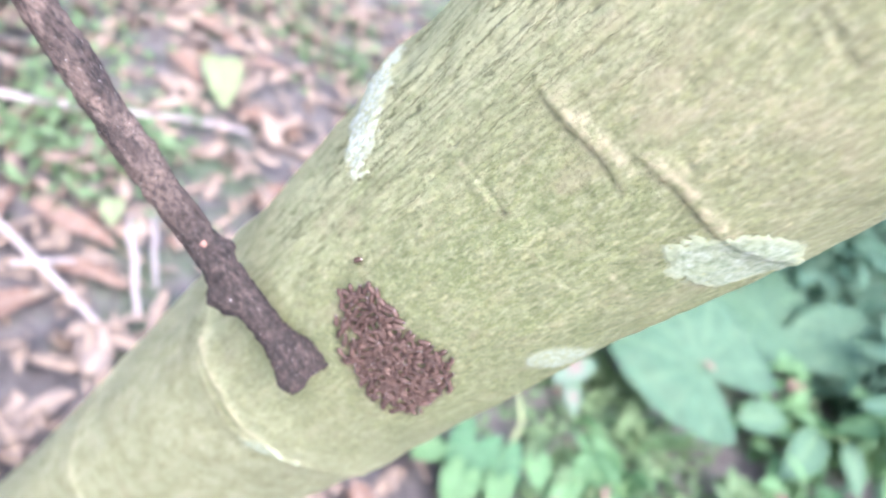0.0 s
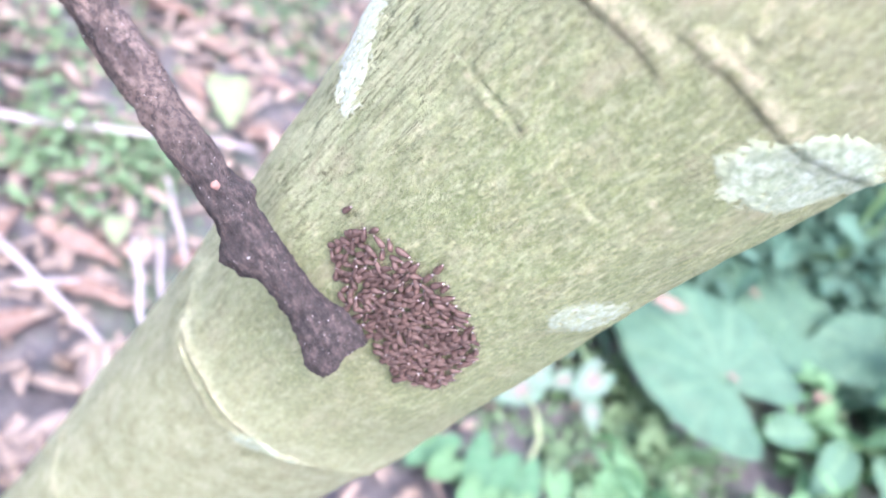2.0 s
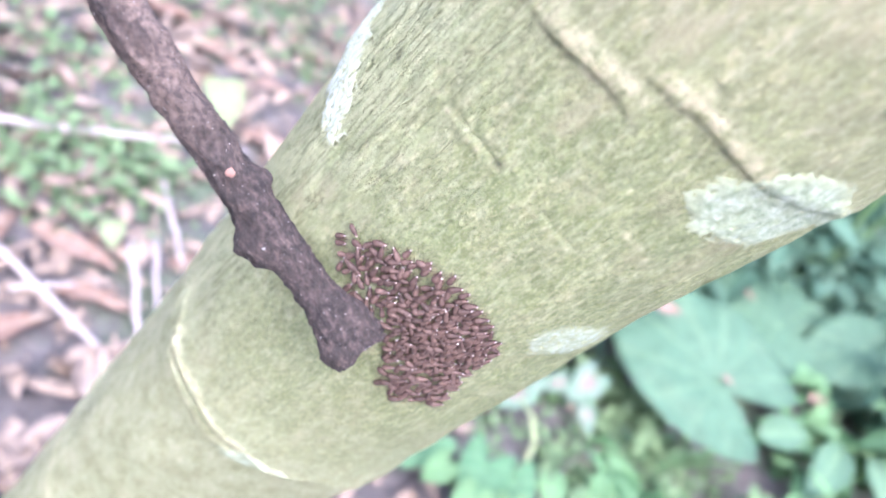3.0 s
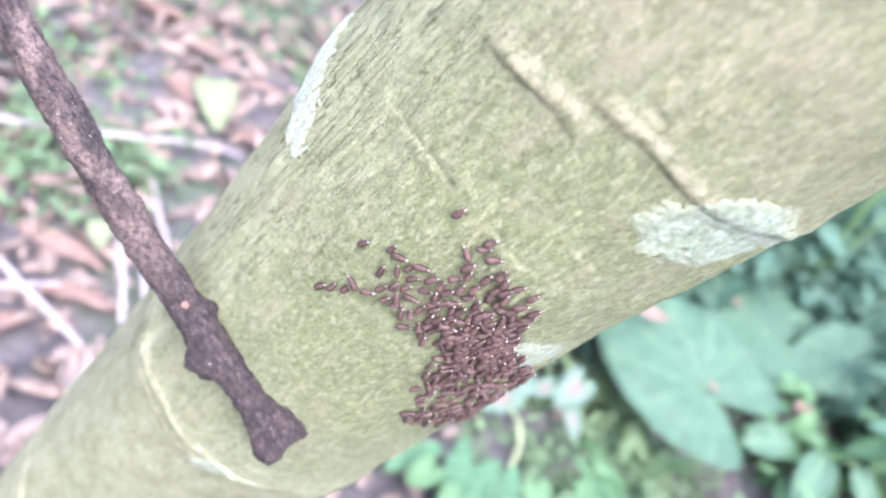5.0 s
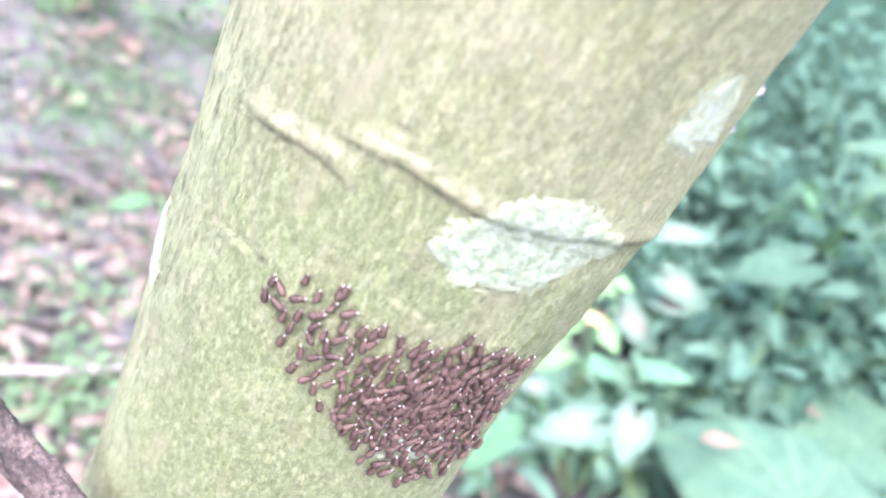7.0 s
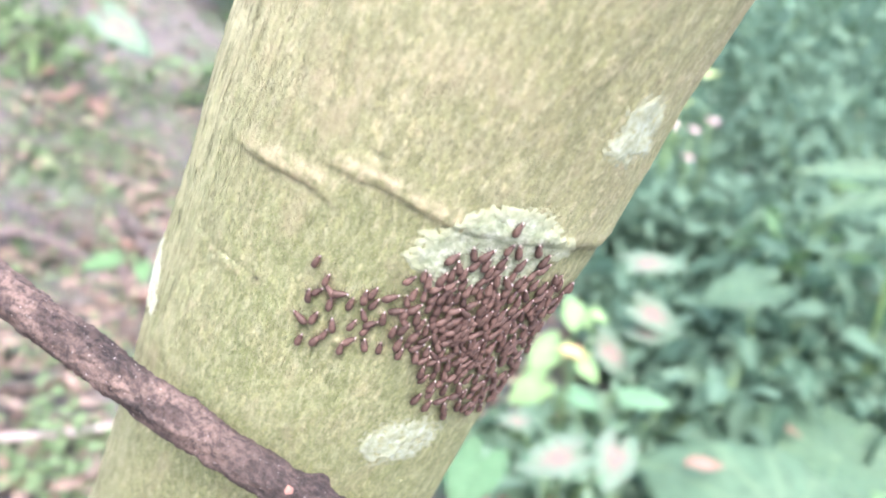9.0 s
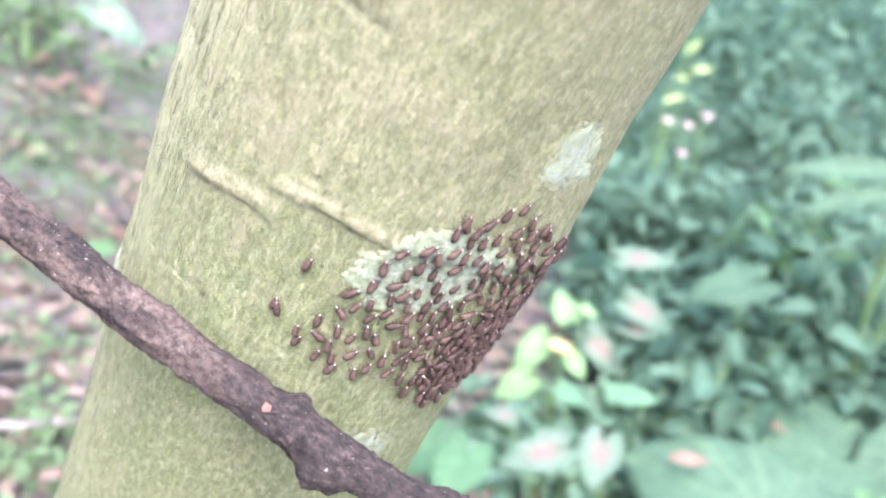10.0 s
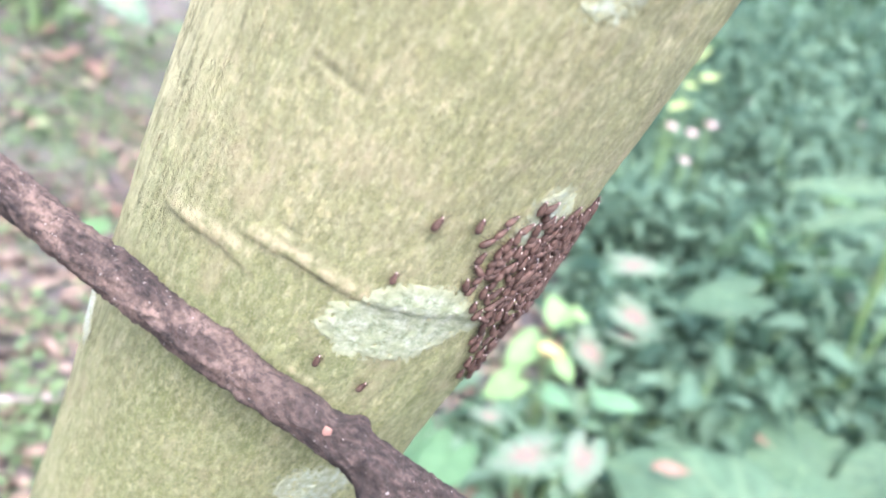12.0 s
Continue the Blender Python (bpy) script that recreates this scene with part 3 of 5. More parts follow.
def lichen_patch(poly, seed, rag=0.004, holes=-0.1, thin=False, overlit=False):
    """A crust on the bark with a ragged edge; the outline in degrees and metres."""
    lo_p, hi_p = min(p for p, _ in poly) - 4, max(p for p, _ in poly) + 4
    lo_s, hi_s = min(s for _, s in poly) - 0.006, max(s for _, s in poly) + 0.006
    np_, ns = int((hi_p - lo_p) / 0.55), int((hi_s - lo_s) / 0.0009)
    keep, verts, index, rims = {}, [], {}, []
    for i in range(np_):
        for j in range(ns):
            p, s = lo_p + (hi_p - lo_p) * i / np_, lo_s + (hi_s - lo_s) * j / ns
            a = p + (rag / 0.0017) * fbm(p * 0.16 + seed, s * 90, seed, 5)
            b = s + rag * fbm(p * 0.16 + seed + 5, s * 90, seed + 3, 5)
            keep[i, j] = inside(a, b, poly) and fbm(p * 0.9 + seed, s * 520, seed + 9, 3) > -0.55 + holes + 0.75 * max(0.0, 1 - rim_distance(a, b, poly) / 0.0045)
    faces = []
    for (i, j), on in keep.items():
        if not on:
            continue
        quad = []
        for a, b in ((i, j), (i + 1, j), (i + 1, j + 1), (i, j + 1)):
            if (a, b) not in index:
                p, s = lo_p + (hi_p - lo_p) * a / np_, lo_s + (hi_s - lo_s) * b / ns
                edge = all(keep.get((a - c, b - d), False) for c in (0, 1) for d in (0, 1))
                lift = (0.00045 + 0.0002 * fbm(p * 0.5, s * 300, seed)) if edge else 0.0001
                index[a, b] = len(verts)
                verts.append(trunk_point(p, s, lift))
                rims.append(max(0.0, 0.9 - rim_distance(p, s, poly) / (0.012 if overlit else 0.006)) * (0.8 + 0.6 * fbm(p * 0.6, s * 350, seed + 2)) if edge else 0.85)
            quad.append(index[a, b])
        faces.append(quad)
    part("lichen_patch", mesh_of("lichen_patch", verts, faces, THIN_LICHEN if thin else OVERLIT_LICHEN if overlit else LICHEN, rim=rims), tree_trunk, "thin grey lichen film" if thin else "lichen streak with strong light painted in as white" if overlit else "crusty greenish-white lichen patch")


lichen_patch([(30, 1.457), (31, 1.470), (37, 1.480), (42, 1.490), (54, 1.493), (66, 1.484), (72, 1.475), (60, 1.462), (56, 1.453), (43, 1.450), (36, 1.450)], 1.0, 0.003, -0.3)
lichen_patch([(69, 1.545), (77, 1.537), (80, 1.518), (63, 1.512), (59, 1.522), (61, 1.535)], 12.0, 0.004, -0.1, True)
lichen_patch([(-56, 1.381), (-42, 1.373), (-30, 1.357), (-31, 1.342), (-48, 1.337), (-75, 1.350), (-74, 1.380)], 23.0, 0.008, 0.12, overlit=True)
lichen_patch([(40, 1.367), (47, 1.383), (57, 1.386), (66, 1.377), (62, 1.357), (47, 1.353)], 34.0, 0.004, 0.06, True)
lichen_patch([(10, 1.147), (21, 1.163), (40, 1.163), (44, 1.152), (30, 1.148), (18, 1.142)], 45.0, 0.005, 0.1, True)
lichen_patch([(40, 1.601), (45, 1.594), (52, 1.597), (56, 1.607), (54, 1.622), (42, 1.620)], 67.0, 0.006, 0.15, True)
lichen_patch([(66, 1.616), (71, 1.612), (77, 1.613), (77, 1.628), (67, 1.628)], 78.0, 0.004, 0.15, True)


# The dead stick. Its own space: x from the broken tip towards the held end, z towards the viewer.
def build_stick():
    verts, faces, flaky = [], [], []
    n, length, sides = 330, 0.40, 44
    for i in range(n + 1):
        x = -0.004 + length * (i / n) ** 1.15
        half_y = 0.0081 + 0.0004 * min(1, x / 0.15) + 0.0052 * max(0.0, 1 - abs(x - 0.004) / 0.024) ** 1.0 - 0.0006 * bump(x - 0.036, 0.012)
        half_z = 0.0079 + 0.0004 * min(1, x / 0.15) - 0.0020 * max(0.0, 1 - x / 0.02)
        bend = 0.004 * math.sin(x * 14) - 0.002
        for k in range(sides):
            w = 2 * math.pi * k / sides
            c, d = math.cos(w), math.sin(w)
            lump = 1 + 0.13 * fbm(x * 60, c * 1.5, d * 1.5) + 0.13 * fbm(x * 170, c * 3.5, d * 3.5, 4) + 0.08 * fbm(x * 420, c * 9, d * 9, 3)
            y, z = half_y * c * lump, half_z * d * lump
            y += 0.0075 * max(0.0, c) ** 2 * bump(x - 0.061, 0.0065) + 0.004 * max(0.0, c) ** 2 * bump(x - 0.052, 0.004)
            y -= 0.0038 * max(0.0, -c) ** 3 * bump(x - 0.079, 0.0045)
            notch = 0.0018 * (1 - min(1.0, abs(y) / 0.011) ** 1.5) * max(0.0, 1 - x / 0.012) + 0.0014 * fbm(c * 1.6, d * 1.6, 2.0) * max(0.0, 1 - x / 0.02)
            slope = 0.0008 * (-y / 0.012) * max(0.0, 1 - x / 0.02)
            verts.append((x + notch + slope, y + bend, z))
            flaky.append(max(0.06, min(1.0, (x - 0.09) / 0.05)) * (0.55 + 0.45 * d))
    for i in range(n):
        for k in range(sides):
            q = (k + 1) % sides
            faces.append((i * sides + k, (i + 1) * sides + k, (i + 1) * sides + q, i * sides + q))
    mid0, mid1 = len(verts), len(verts) + 1
    verts += [(0.0035, -0.002, 0), (length - 0.004, 0.004 * math.sin((length - 0.004) * 14) - 0.002, 0)]
    flaky += [0, 0]
    faces += [(mid0, k, (k + 1) % sides) for k in range(sides)]
    faces += [(mid1, n * sides + (k + 1) % sides, n * sides + k) for k in range(sides)]
    stick = thing("dead_stick", "dark brown dead stick with flaking bark and a broken forked tip", "stick")
    shaft = part("shaft", mesh_of("shaft", verts, faces, STICK_BARK, flaky=flaky), stick)
    bm = bmesh.new()
    bmesh.ops.create_icosphere(bm, subdivisions=2, radius=1.0, matrix=Matrix.Diagonal((0.0019, 0.0016, 0.0008, 1)))
    for v in bm.verts:
        v.co *= 1 + 0.35 * fbm(v.co.x * 900, v.co.y * 900, v.co.z * 900)
    me = bpy.data.meshes.new("exposed_wood")
    bm.to_mesh(me)
    me.materials.append(SPOT)
    part("exposed_wood", me, shaft, "small orange spot of bare wood", pose(0.088, 0.0015, 0.0089))
    return stick


dead_stick = build_stick()


# The bark insects: one is built, the others are copies.
def blob(name, mat, rings, sides=10):
    """A rounded body along x: rings of (x, half width, half height, middle height)."""
    verts, faces = [], []
    for x, hy, hz, z in rings:
        for k in range(sides):
            w = 2 * math.pi * k / sides
            verts.append((x, hy * math.cos(w), z + hz * math.sin(w)))
    for i in range(len(rings) - 1):
        for k in range(sides):
            q = (k + 1) % sides
            faces.append((i * sides + k, i * sides + q, (i + 1) * sides + q, (i + 1) * sides + k))
    faces += [tuple(range(sides))[::-1], tuple(range((len(rings) - 1) * sides, len(rings) * sides))]
    return mesh_of(name, verts, faces, mat)


def build_insect():
    mm = 0.001
    bug = thing("bark_louse", "tiny red-brown bark louse with a pale face clinging to the bark", "insect", group="swarm of bark lice")
    part("abdomen", blob("abdomen", INSECT, [(x * mm, y * mm, z * mm, h * mm) for x, y, z, h in ((-3.3, 0.15, 0.15, 1.1), (-3.1, 0.6, 0.5, 1.15), (-2.6, 1.0, 0.85, 1.3), (-1.8, 1.27, 1.1, 1.42), (-1.0, 1.30, 1.12, 1.45), (-0.2, 1.16, 1.02, 1.42), (0.6, 0.98, 0.88, 1.4), (1.0, 0.7, 0.62, 1.38))]), bug)
    part("thorax", blob("thorax", INSECT, [(x * mm, y * mm, z * mm, h * mm) for x, y, z, h in ((0.3, 0.8, 0.7, 1.38), (0.8, 0.97, 0.86, 1.4), (1.3, 0.88, 0.76, 1.38), (1.8, 0.72, 0.6, 1.32), (2.1, 0.5, 0.42, 1.25))], 8), bug)
    head = part("head", blob("head", INSECT_DARK, [(x * mm, y * mm, z * mm, h * mm) for x, y, z, h in ((1.7, 0.4, 0.4, 1.25), (1.95, 0.60, 0.52, 1.27), (2.35, 0.60, 0.52, 1.22), (2.7, 0.40, 0.38, 1.15), (2.85, 0.12, 0.12, 1.1))], 8), bug)
    part("face", blob("face", INSECT_PALE, [(x * mm, y * mm, z * mm, h * mm) for x, y, z, h in ((2.3, 0.1, 0.1, 1.62), (2.45, 0.3, 0.26, 1.56), (2.7, 0.32, 0.28, 1.44), (2.92, 0.18, 0.18, 1.3), (3.0, 0.05, 0.05, 1.24))], 7), head, "pale cream face")
    for side in (-1, 1):
        v, f = tube([(2.5 * mm, 0.3 * side * mm, 1.4 * mm), (3.6 * mm, 0.9 * side * mm, 1.7 * mm), (4.9 * mm, 1.7 * side * mm, 1.5 * mm)], [0.07 * mm, 0.055 * mm, 0.03 * mm], 4)
        part("antenna", mesh_of("antenna", v, f, INSECT_DARK), head)
        for x0, x1 in ((1.3, 2.1), (0.8, 0.7), (0.3, -1.0)):
            v, f = tube([(x0 * mm, 0.5 * side * mm, 1.0 * mm), ((x0 + x1) / 2 * mm, 1.35 * side * mm, 1.15 * mm), (x1 * mm, 1.9 * side * mm, 0.0)], [0.14 * mm, 0.11 * mm, 0.06 * mm], 4)
            part("leg", mesh_of("leg", v, f, INSECT_DARK), bug)
    return bug


STAGES = []


def stage(t, *outline):
    """Where the swarm sits at a time: its outline on the bark in degrees and metres."""
    STAGES.append((t, list(outline)))


stage(0, (-6, 1.310), (-3, 1.333), (5, 1.337), (18, 1.335), (28, 1.340), (40, 1.315), (43, 1.280), (37, 1.266), (23, 1.275), (12, 1.282), (0, 1.297))
stage(0.5, (-7, 1.312), (-3, 1.335), (5, 1.339), (15, 1.341), (26, 1.337), (30, 1.341), (36, 1.322), (46, 1.297), (42, 1.285), (30, 1.270), (22, 1.277), (10, 1.281), (3, 1.292))
stage(1, (-6, 1.311), (-2, 1.334), (7, 1.340), (21, 1.342), (31, 1.344), (38, 1.322), (43, 1.287), (30, 1.282), (20, 1.278), (9, 1.284))
stage(1.5, (-7, 1.310), (-4, 1.330), (5, 1.342), (16, 1.345), (31, 1.341), (36, 1.328), (43, 1.287), (28, 1.287), (14, 1.294), (2, 1.297))
stage(2, (-8, 1.311), (-4, 1.333), (7, 1.345), (19, 1.348), (35, 1.338), (42, 1.318), (44, 1.285), (33, 1.279), (17, 1.292), (2, 1.300))
stage(2.5, (-11, 1.326), (-5, 1.341), (9, 1.356), (19, 1.358), (40, 1.346), (41, 1.323), (42, 1.292), (33, 1.281), (23, 1.287), (14, 1.308), (-1, 1.317))
stage(4.3, (-6, 1.342), (-2, 1.368), (8, 1.386), (15, 1.400), (23, 1.405), (32, 1.399), (38, 1.377), (44, 1.348), (55, 1.310), (46, 1.284), (37, 1.292), (32, 1.327), (27, 1.349), (17, 1.359), (9, 1.352), (2, 1.331))
stage(4.5, (0, 1.329), (-4, 1.345), (0, 1.371), (11, 1.380), (15, 1.386), (12, 1.399), (12, 1.411), (22, 1.407), (32, 1.400), (42, 1.372), (56, 1.336), (58, 1.303), (47, 1.286), (33, 1.315), (30, 1.345), (24, 1.362), (18, 1.356), (10, 1.349))
stage(5, (-0, 1.329), (6, 1.359), (5, 1.378), (16, 1.387), (12, 1.402), (17, 1.415), (27, 1.407), (38, 1.408), (43, 1.383), (72, 1.341), (77, 1.284), (47, 1.287), (38, 1.326), (32, 1.355), (21, 1.352), (14, 1.355), (5, 1.341))
stage(5.5, (14, 1.412), (26, 1.408), (38, 1.411), (50, 1.387), (89, 1.358), (89, 1.330), (78, 1.296), (47, 1.315), (41, 1.345), (27, 1.357), (18, 1.349), (14, 1.380), (16, 1.398))
stage(6, (13, 1.403), (15, 1.415), (19, 1.417), (33, 1.418), (42, 1.399), (72, 1.385), (86, 1.347), (76, 1.327), (53, 1.319), (40, 1.357), (28, 1.354), (19, 1.366), (14, 1.382))
stage(6.5, (8, 1.414), (16, 1.419), (28, 1.419), (35, 1.407), (44, 1.415), (70, 1.405), (99, 1.354), (80, 1.340), (63, 1.326), (44, 1.350), (32, 1.365), (20, 1.386))
stage(7, (5, 1.409), (11, 1.423), (22, 1.430), (30, 1.425), (41, 1.427), (50, 1.432), (74, 1.417), (75, 1.389), (81, 1.356), (60, 1.339), (48, 1.345), (35, 1.367), (18, 1.387), (12, 1.400))
stage(7.2, (6, 1.411), (10, 1.424), (22, 1.426), (31, 1.422), (40, 1.429), (50, 1.432), (75, 1.429), (85, 1.393), (81, 1.359), (65, 1.349), (47, 1.359), (35, 1.375), (22, 1.389), (13, 1.402))
stage(9, (14, 1.440), (24, 1.436), (33, 1.452), (38, 1.462), (45, 1.474), (57, 1.478), (84, 1.456), (82, 1.425), (98, 1.384), (85, 1.378), (52, 1.391), (43, 1.417), (32, 1.415), (24, 1.401), (17, 1.406), (15, 1.421))
stage(9.5, (16, 1.430), (25, 1.432), (26, 1.447), (31, 1.459), (37, 1.471), (47, 1.477), (56, 1.494), (63, 1.498), (81, 1.477), (97, 1.437), (117, 1.388), (87, 1.386), (58, 1.394), (54, 1.417), (44, 1.429), (34, 1.426), (28, 1.418), (26, 1.400))
stage(10, (17, 1.435), (29, 1.439), (34, 1.460), (39, 1.480), (47, 1.498), (58, 1.509), (85, 1.492), (111, 1.468), (104, 1.434), (106, 1.403), (64, 1.399), (52, 1.419), (34, 1.416), (25, 1.424))
stage(10.5, (23, 1.438), (34, 1.448), (38, 1.479), (47, 1.487), (46, 1.509), (55, 1.523), (78, 1.522), (91, 1.498), (100, 1.471), (109, 1.434), (104, 1.406), (72, 1.403), (50, 1.438), (42, 1.427), (33, 1.440), (26, 1.420))
stage(11, (44, 1.502), (44, 1.519), (57, 1.519), (87, 1.519), (100, 1.500), (123, 1.467), (123, 1.437), (97, 1.424), (80, 1.416), (56, 1.436), (44, 1.435), (38, 1.439), (48, 1.452), (54, 1.466), (49, 1.487))
stage(11.5, (40, 1.518), (50, 1.527), (97, 1.521), (117, 1.492), (110, 1.477), (105, 1.448), (110, 1.422), (75, 1.429), (56, 1.447), (54, 1.472), (51, 1.488), (46, 1.502))
stage(12, (54, 1.509), (56, 1.526), (63, 1.536), (92, 1.535), (113, 1.516), (124, 1.483), (112, 1.459), (109, 1.425), (81, 1.433), (70, 1.470), (54, 1.496))

STRAYS = []
STRAY_TIMES = (0, 0.5, 1, 1.5, 2.5, 4.3, 5, 5.5, 6, 6.5, 7, 9, 9.5, 10, 10.5, 11, 11.5, 12)


def stray(*places):
    """An insect that keeps apart from the swarm: its places at the stray times."""
    STRAYS.append(places)


stray((-10, 1.333), (-10, 1.332), (-10, 1.331), (-10, 1.333), (-11, 1.328), (-4, 1.351), (-0, 1.368), (-0, 1.368), (0, 1.376), (5, 1.395), (7, 1.415), (14, 1.441), (26, 1.400), (19, 1.435), (27, 1.421), (27, 1.432), (30, 1.437), (35, 1.444))
stray((-2, 1.331), (-2, 1.334), (5, 1.340), (6, 1.342), (-10, 1.333), (-2, 1.367), (5, 1.378), (5, 1.375), (5, 1.376), (8, 1.414), (13, 1.424), (17, 1.430), (18, 1.419), (27, 1.424), (24, 1.433), (44, 1.410), (41, 1.433), (48, 1.437))
stray((6, 1.335), (5, 1.339), (8, 1.338), (19, 1.347), (10, 1.357), (9, 1.384), (8, 1.413), (7, 1.413), (8, 1.413), (18, 1.421), (21, 1.429), (28, 1.440), (34, 1.414), (22, 1.457), (44, 1.419), (35, 1.490), (41, 1.492), (42, 1.518))
stray((22, 1.308), (23, 1.307), (20, 1.314), (17, 1.321), (22, 1.329), (29, 1.367), (34, 1.370), (37, 1.377), (36, 1.383), (40, 1.387), (46, 1.399), (36, 1.455), (37, 1.416), (37, 1.461), (38, 1.459), (42, 1.468), (42, 1.466), (40, 1.492))
stray((12, 1.318), (14, 1.306), (24, 1.312), (21, 1.329), (26, 1.327), (26, 1.381), (30, 1.384), (34, 1.389), (33, 1.395), (41, 1.397), (50, 1.413), (50, 1.484), (47, 1.477), (49, 1.496), (48, 1.507), (44, 1.502), (46, 1.518), (51, 1.522))

# Where the swarm is thickest, from the time on when it breaks up.
CORES = {4.3: (31, 1.359), 4.5: (34, 1.363), 5: (38, 1.368), 5.5: (42, 1.370), 6: (38, 1.380), 6.5: (40, 1.383), 7: (48, 1.391), 7.2: (46, 1.393), 9: (52, 1.440), 9.5: (64, 1.436), 10: (70, 1.431), 10.5: (62, 1.460), 11: (62, 1.483), 11.5: (66, 1.500), 12: (78, 1.506)}
R_SWARM, SWARM = 0.0955, 290


def sample_swarm(outline, count, seed, core=None):
    """Even but loose places inside the outline, thinner towards its rim, in metres round and along the trunk."""
    r = random.Random(seed)
    poly = [(radians(p) * R_SWARM, s) for p, s in outline]
    x0, x1 = min(p[0] for p in poly), max(p[0] for p in poly)
    y0, y1 = min(p[1] for p in poly), max(p[1] for p in poly)
    ends = np.array(poly)
    nxt = np.roll(ends, -1, axis=0)

    def rim(q):
        d = nxt - ends
        f = np.clip(((q - ends) * d).sum(1) / (d * d).sum(1), 0, 1)
        return float(np.min(np.linalg.norm(ends + f[:, None] * d - q, axis=1)))

    pool = []
    while len(pool) < 2600:
        q = (r.uniform(x0, x1), r.uniform(y0, y1))
        if inside(q[0], q[1], poly) and r.random() < 0.07 + (rim(np.array(q)) / 0.014) ** 1.2:
            pool.append(q)
    pool = np.array(pool)
    crowd = np.ones(len(pool))
    if core:
        away = np.linalg.norm(pool - np.array((radians(core[0]) * R_SWARM, core[1])), axis=1)
        crowd = 0.42 + 0.58 * np.exp(-(away / 0.024) ** 2)
    picked = [pool[0]]
    nearest = np.linalg.norm(pool - picked[0], axis=1)
    for _ in range(count - 1):
        some = np.array([r.randrange(len(pool)) for _ in range(18)])
        best = some[int(np.argmax(nearest[some] * crowd[some]))]
        picked.append(pool[best])
        nearest = np.minimum(nearest, np.linalg.norm(pool - pool[best], axis=1))
    return np.array(picked)


def follow(old, fresh):
    """Orders the fresh places so that each insect goes to one near its old place."""
    n = len(old)
    cost = np.linalg.norm(old[:, None] - fresh[None], axis=2) ** 2
    take, free = [-1] * n, set(range(n))
    for i in np.argsort(-cost.min(1)):
        j = min(free, key=lambda k: cost[i, k])
        take[i] = j
        free.discard(j)
    take = np.array(take)
    for _ in range(6):
        for i in range(n):
            gain = cost[i, take[i]] + cost[np.arange(n), take] - cost[i, take] - cost[np.arange(n), take[i]]
            j = int(np.argmax(gain))
            if gain[j] > 1e-12:
                take[i], take[j] = take[j], take[i]
    return fresh[take]


def swarm_tracks():
    """Rows of time, place and heading for each insect."""
    places = [sample_swarm(STAGES[0][1], SWARM, 1)]
    for k, (t, outline) in enumerate(STAGES[1:]):
        drift = np.mean([(radians(p) * R_SWARM, s) for p, s in outline], axis=0) - np.mean([(radians(p) * R_SWARM, s) for p, s in STAGES[k][1]], axis=0)
        fresh = sample_swarm(outline, SWARM, 1 + k, CORES.get(t))
        places.append(follow(places[-1] + drift, fresh))
    tracks = []
    r = random.Random(5)
    for i in range(SWARM):
        heading = r.uniform(-math.pi, math.pi) * 0.75 + 0.9
        if i < len(STRAYS):
            for k, (t, _) in enumerate(STAGES):
                phi, s = (float(np.interp(t, STRAY_TIMES, [q[c] for q in STRAYS[i]])) for c in (0, 1))
                places[k][i] = (radians(phi) * R_SWARM, s)
        rows = []
        lean = r.gauss(0, 0.42)
        for k, (t, _) in enumerate(STAGES):
            a, b = places[k][i], places[min(k + 1, len(STAGES) - 1)][i]
            go = b - a
            calm = 1 if t < 2.2 else 0.25
            goal = math.atan2(go[1], go[0]) + 1.6 * lean if np.linalg.norm(go) > 0.004 else heading
            late = min(1.0, max(0.0, (t - 2.2) / 2.2))
            goal = math.atan2((1 - late) * math.sin(goal) + late * math.sin(1.45 + lean), (1 - late) * math.cos(goal) + late * math.cos(1.45 + lean))
            turn = (goal - heading + math.pi) % (2 * math.pi) - math.pi
            heading += max(-1.2, min(1.2, turn * (0.35 if calm == 1 else 0.8))) + r.gauss(0, 0.10)
            rows.append((t, float(a[0]), float(a[1]), heading))
        full = [rows[0]]
        for a, b in zip(rows, rows[1:]):
            steps = 4 if b[0] - a[0] > 1 else 2
            for m in range(1, steps):
                f = m / steps
                full.append(tuple(u + (v - u) * f for u, v in zip(a, b)))
            full.append(b)
        tracks.append(full)
    return tracks


def insect_pose(arc, s, heading):
    phi = math.degrees(arc / R_SWARM)
    p = trunk_point(phi, s, 0.0001)
    w = radians(phi)
    out = Vector((math.cos(w), math.sin(w), 0))
    ahead = math.cos(heading) * Vector((-math.sin(w), math.cos(w), 0)) + math.sin(heading) * Vector((0, 0, 1))
    left = out.cross(ahead)
    m = Matrix(((ahead.x, left.x, out.x, p.x), (ahead.y, left.y, out.y, p.y), (ahead.z, left.z, out.z, p.z), (0, 0, 0, 1)))
    return TRUNK @ m


TRACKS = swarm_tracks()
first_louse = build_insect()
swarm = [first_louse]
for i in range(1, SWARM):
    bug = copy_thing(first_louse, Matrix.Diagonal((1, 1, 1, 1)))
    swarm.append(bug)
for bug in swarm:
    size = rng.uniform(0.95, 1.22)
    bug.scale = (size, size, size)



# Plants, leaves and twigs on the forest floor.
def facing(at, tip, up=(0, 0, 1)):
    """A pose at a point, x towards tip and z near up."""
    at, tip = Vector(at), Vector(tip)
    x = (tip - at).normalized()
    y = Vector(up).cross(x).normalized()
    z = x.cross(y)
    return Matrix(((x.x, y.x, z.x, at.x), (x.y, y.y, z.y, at.y), (x.z, y.z, z.z, at.z), (0, 0, 0, 1)))


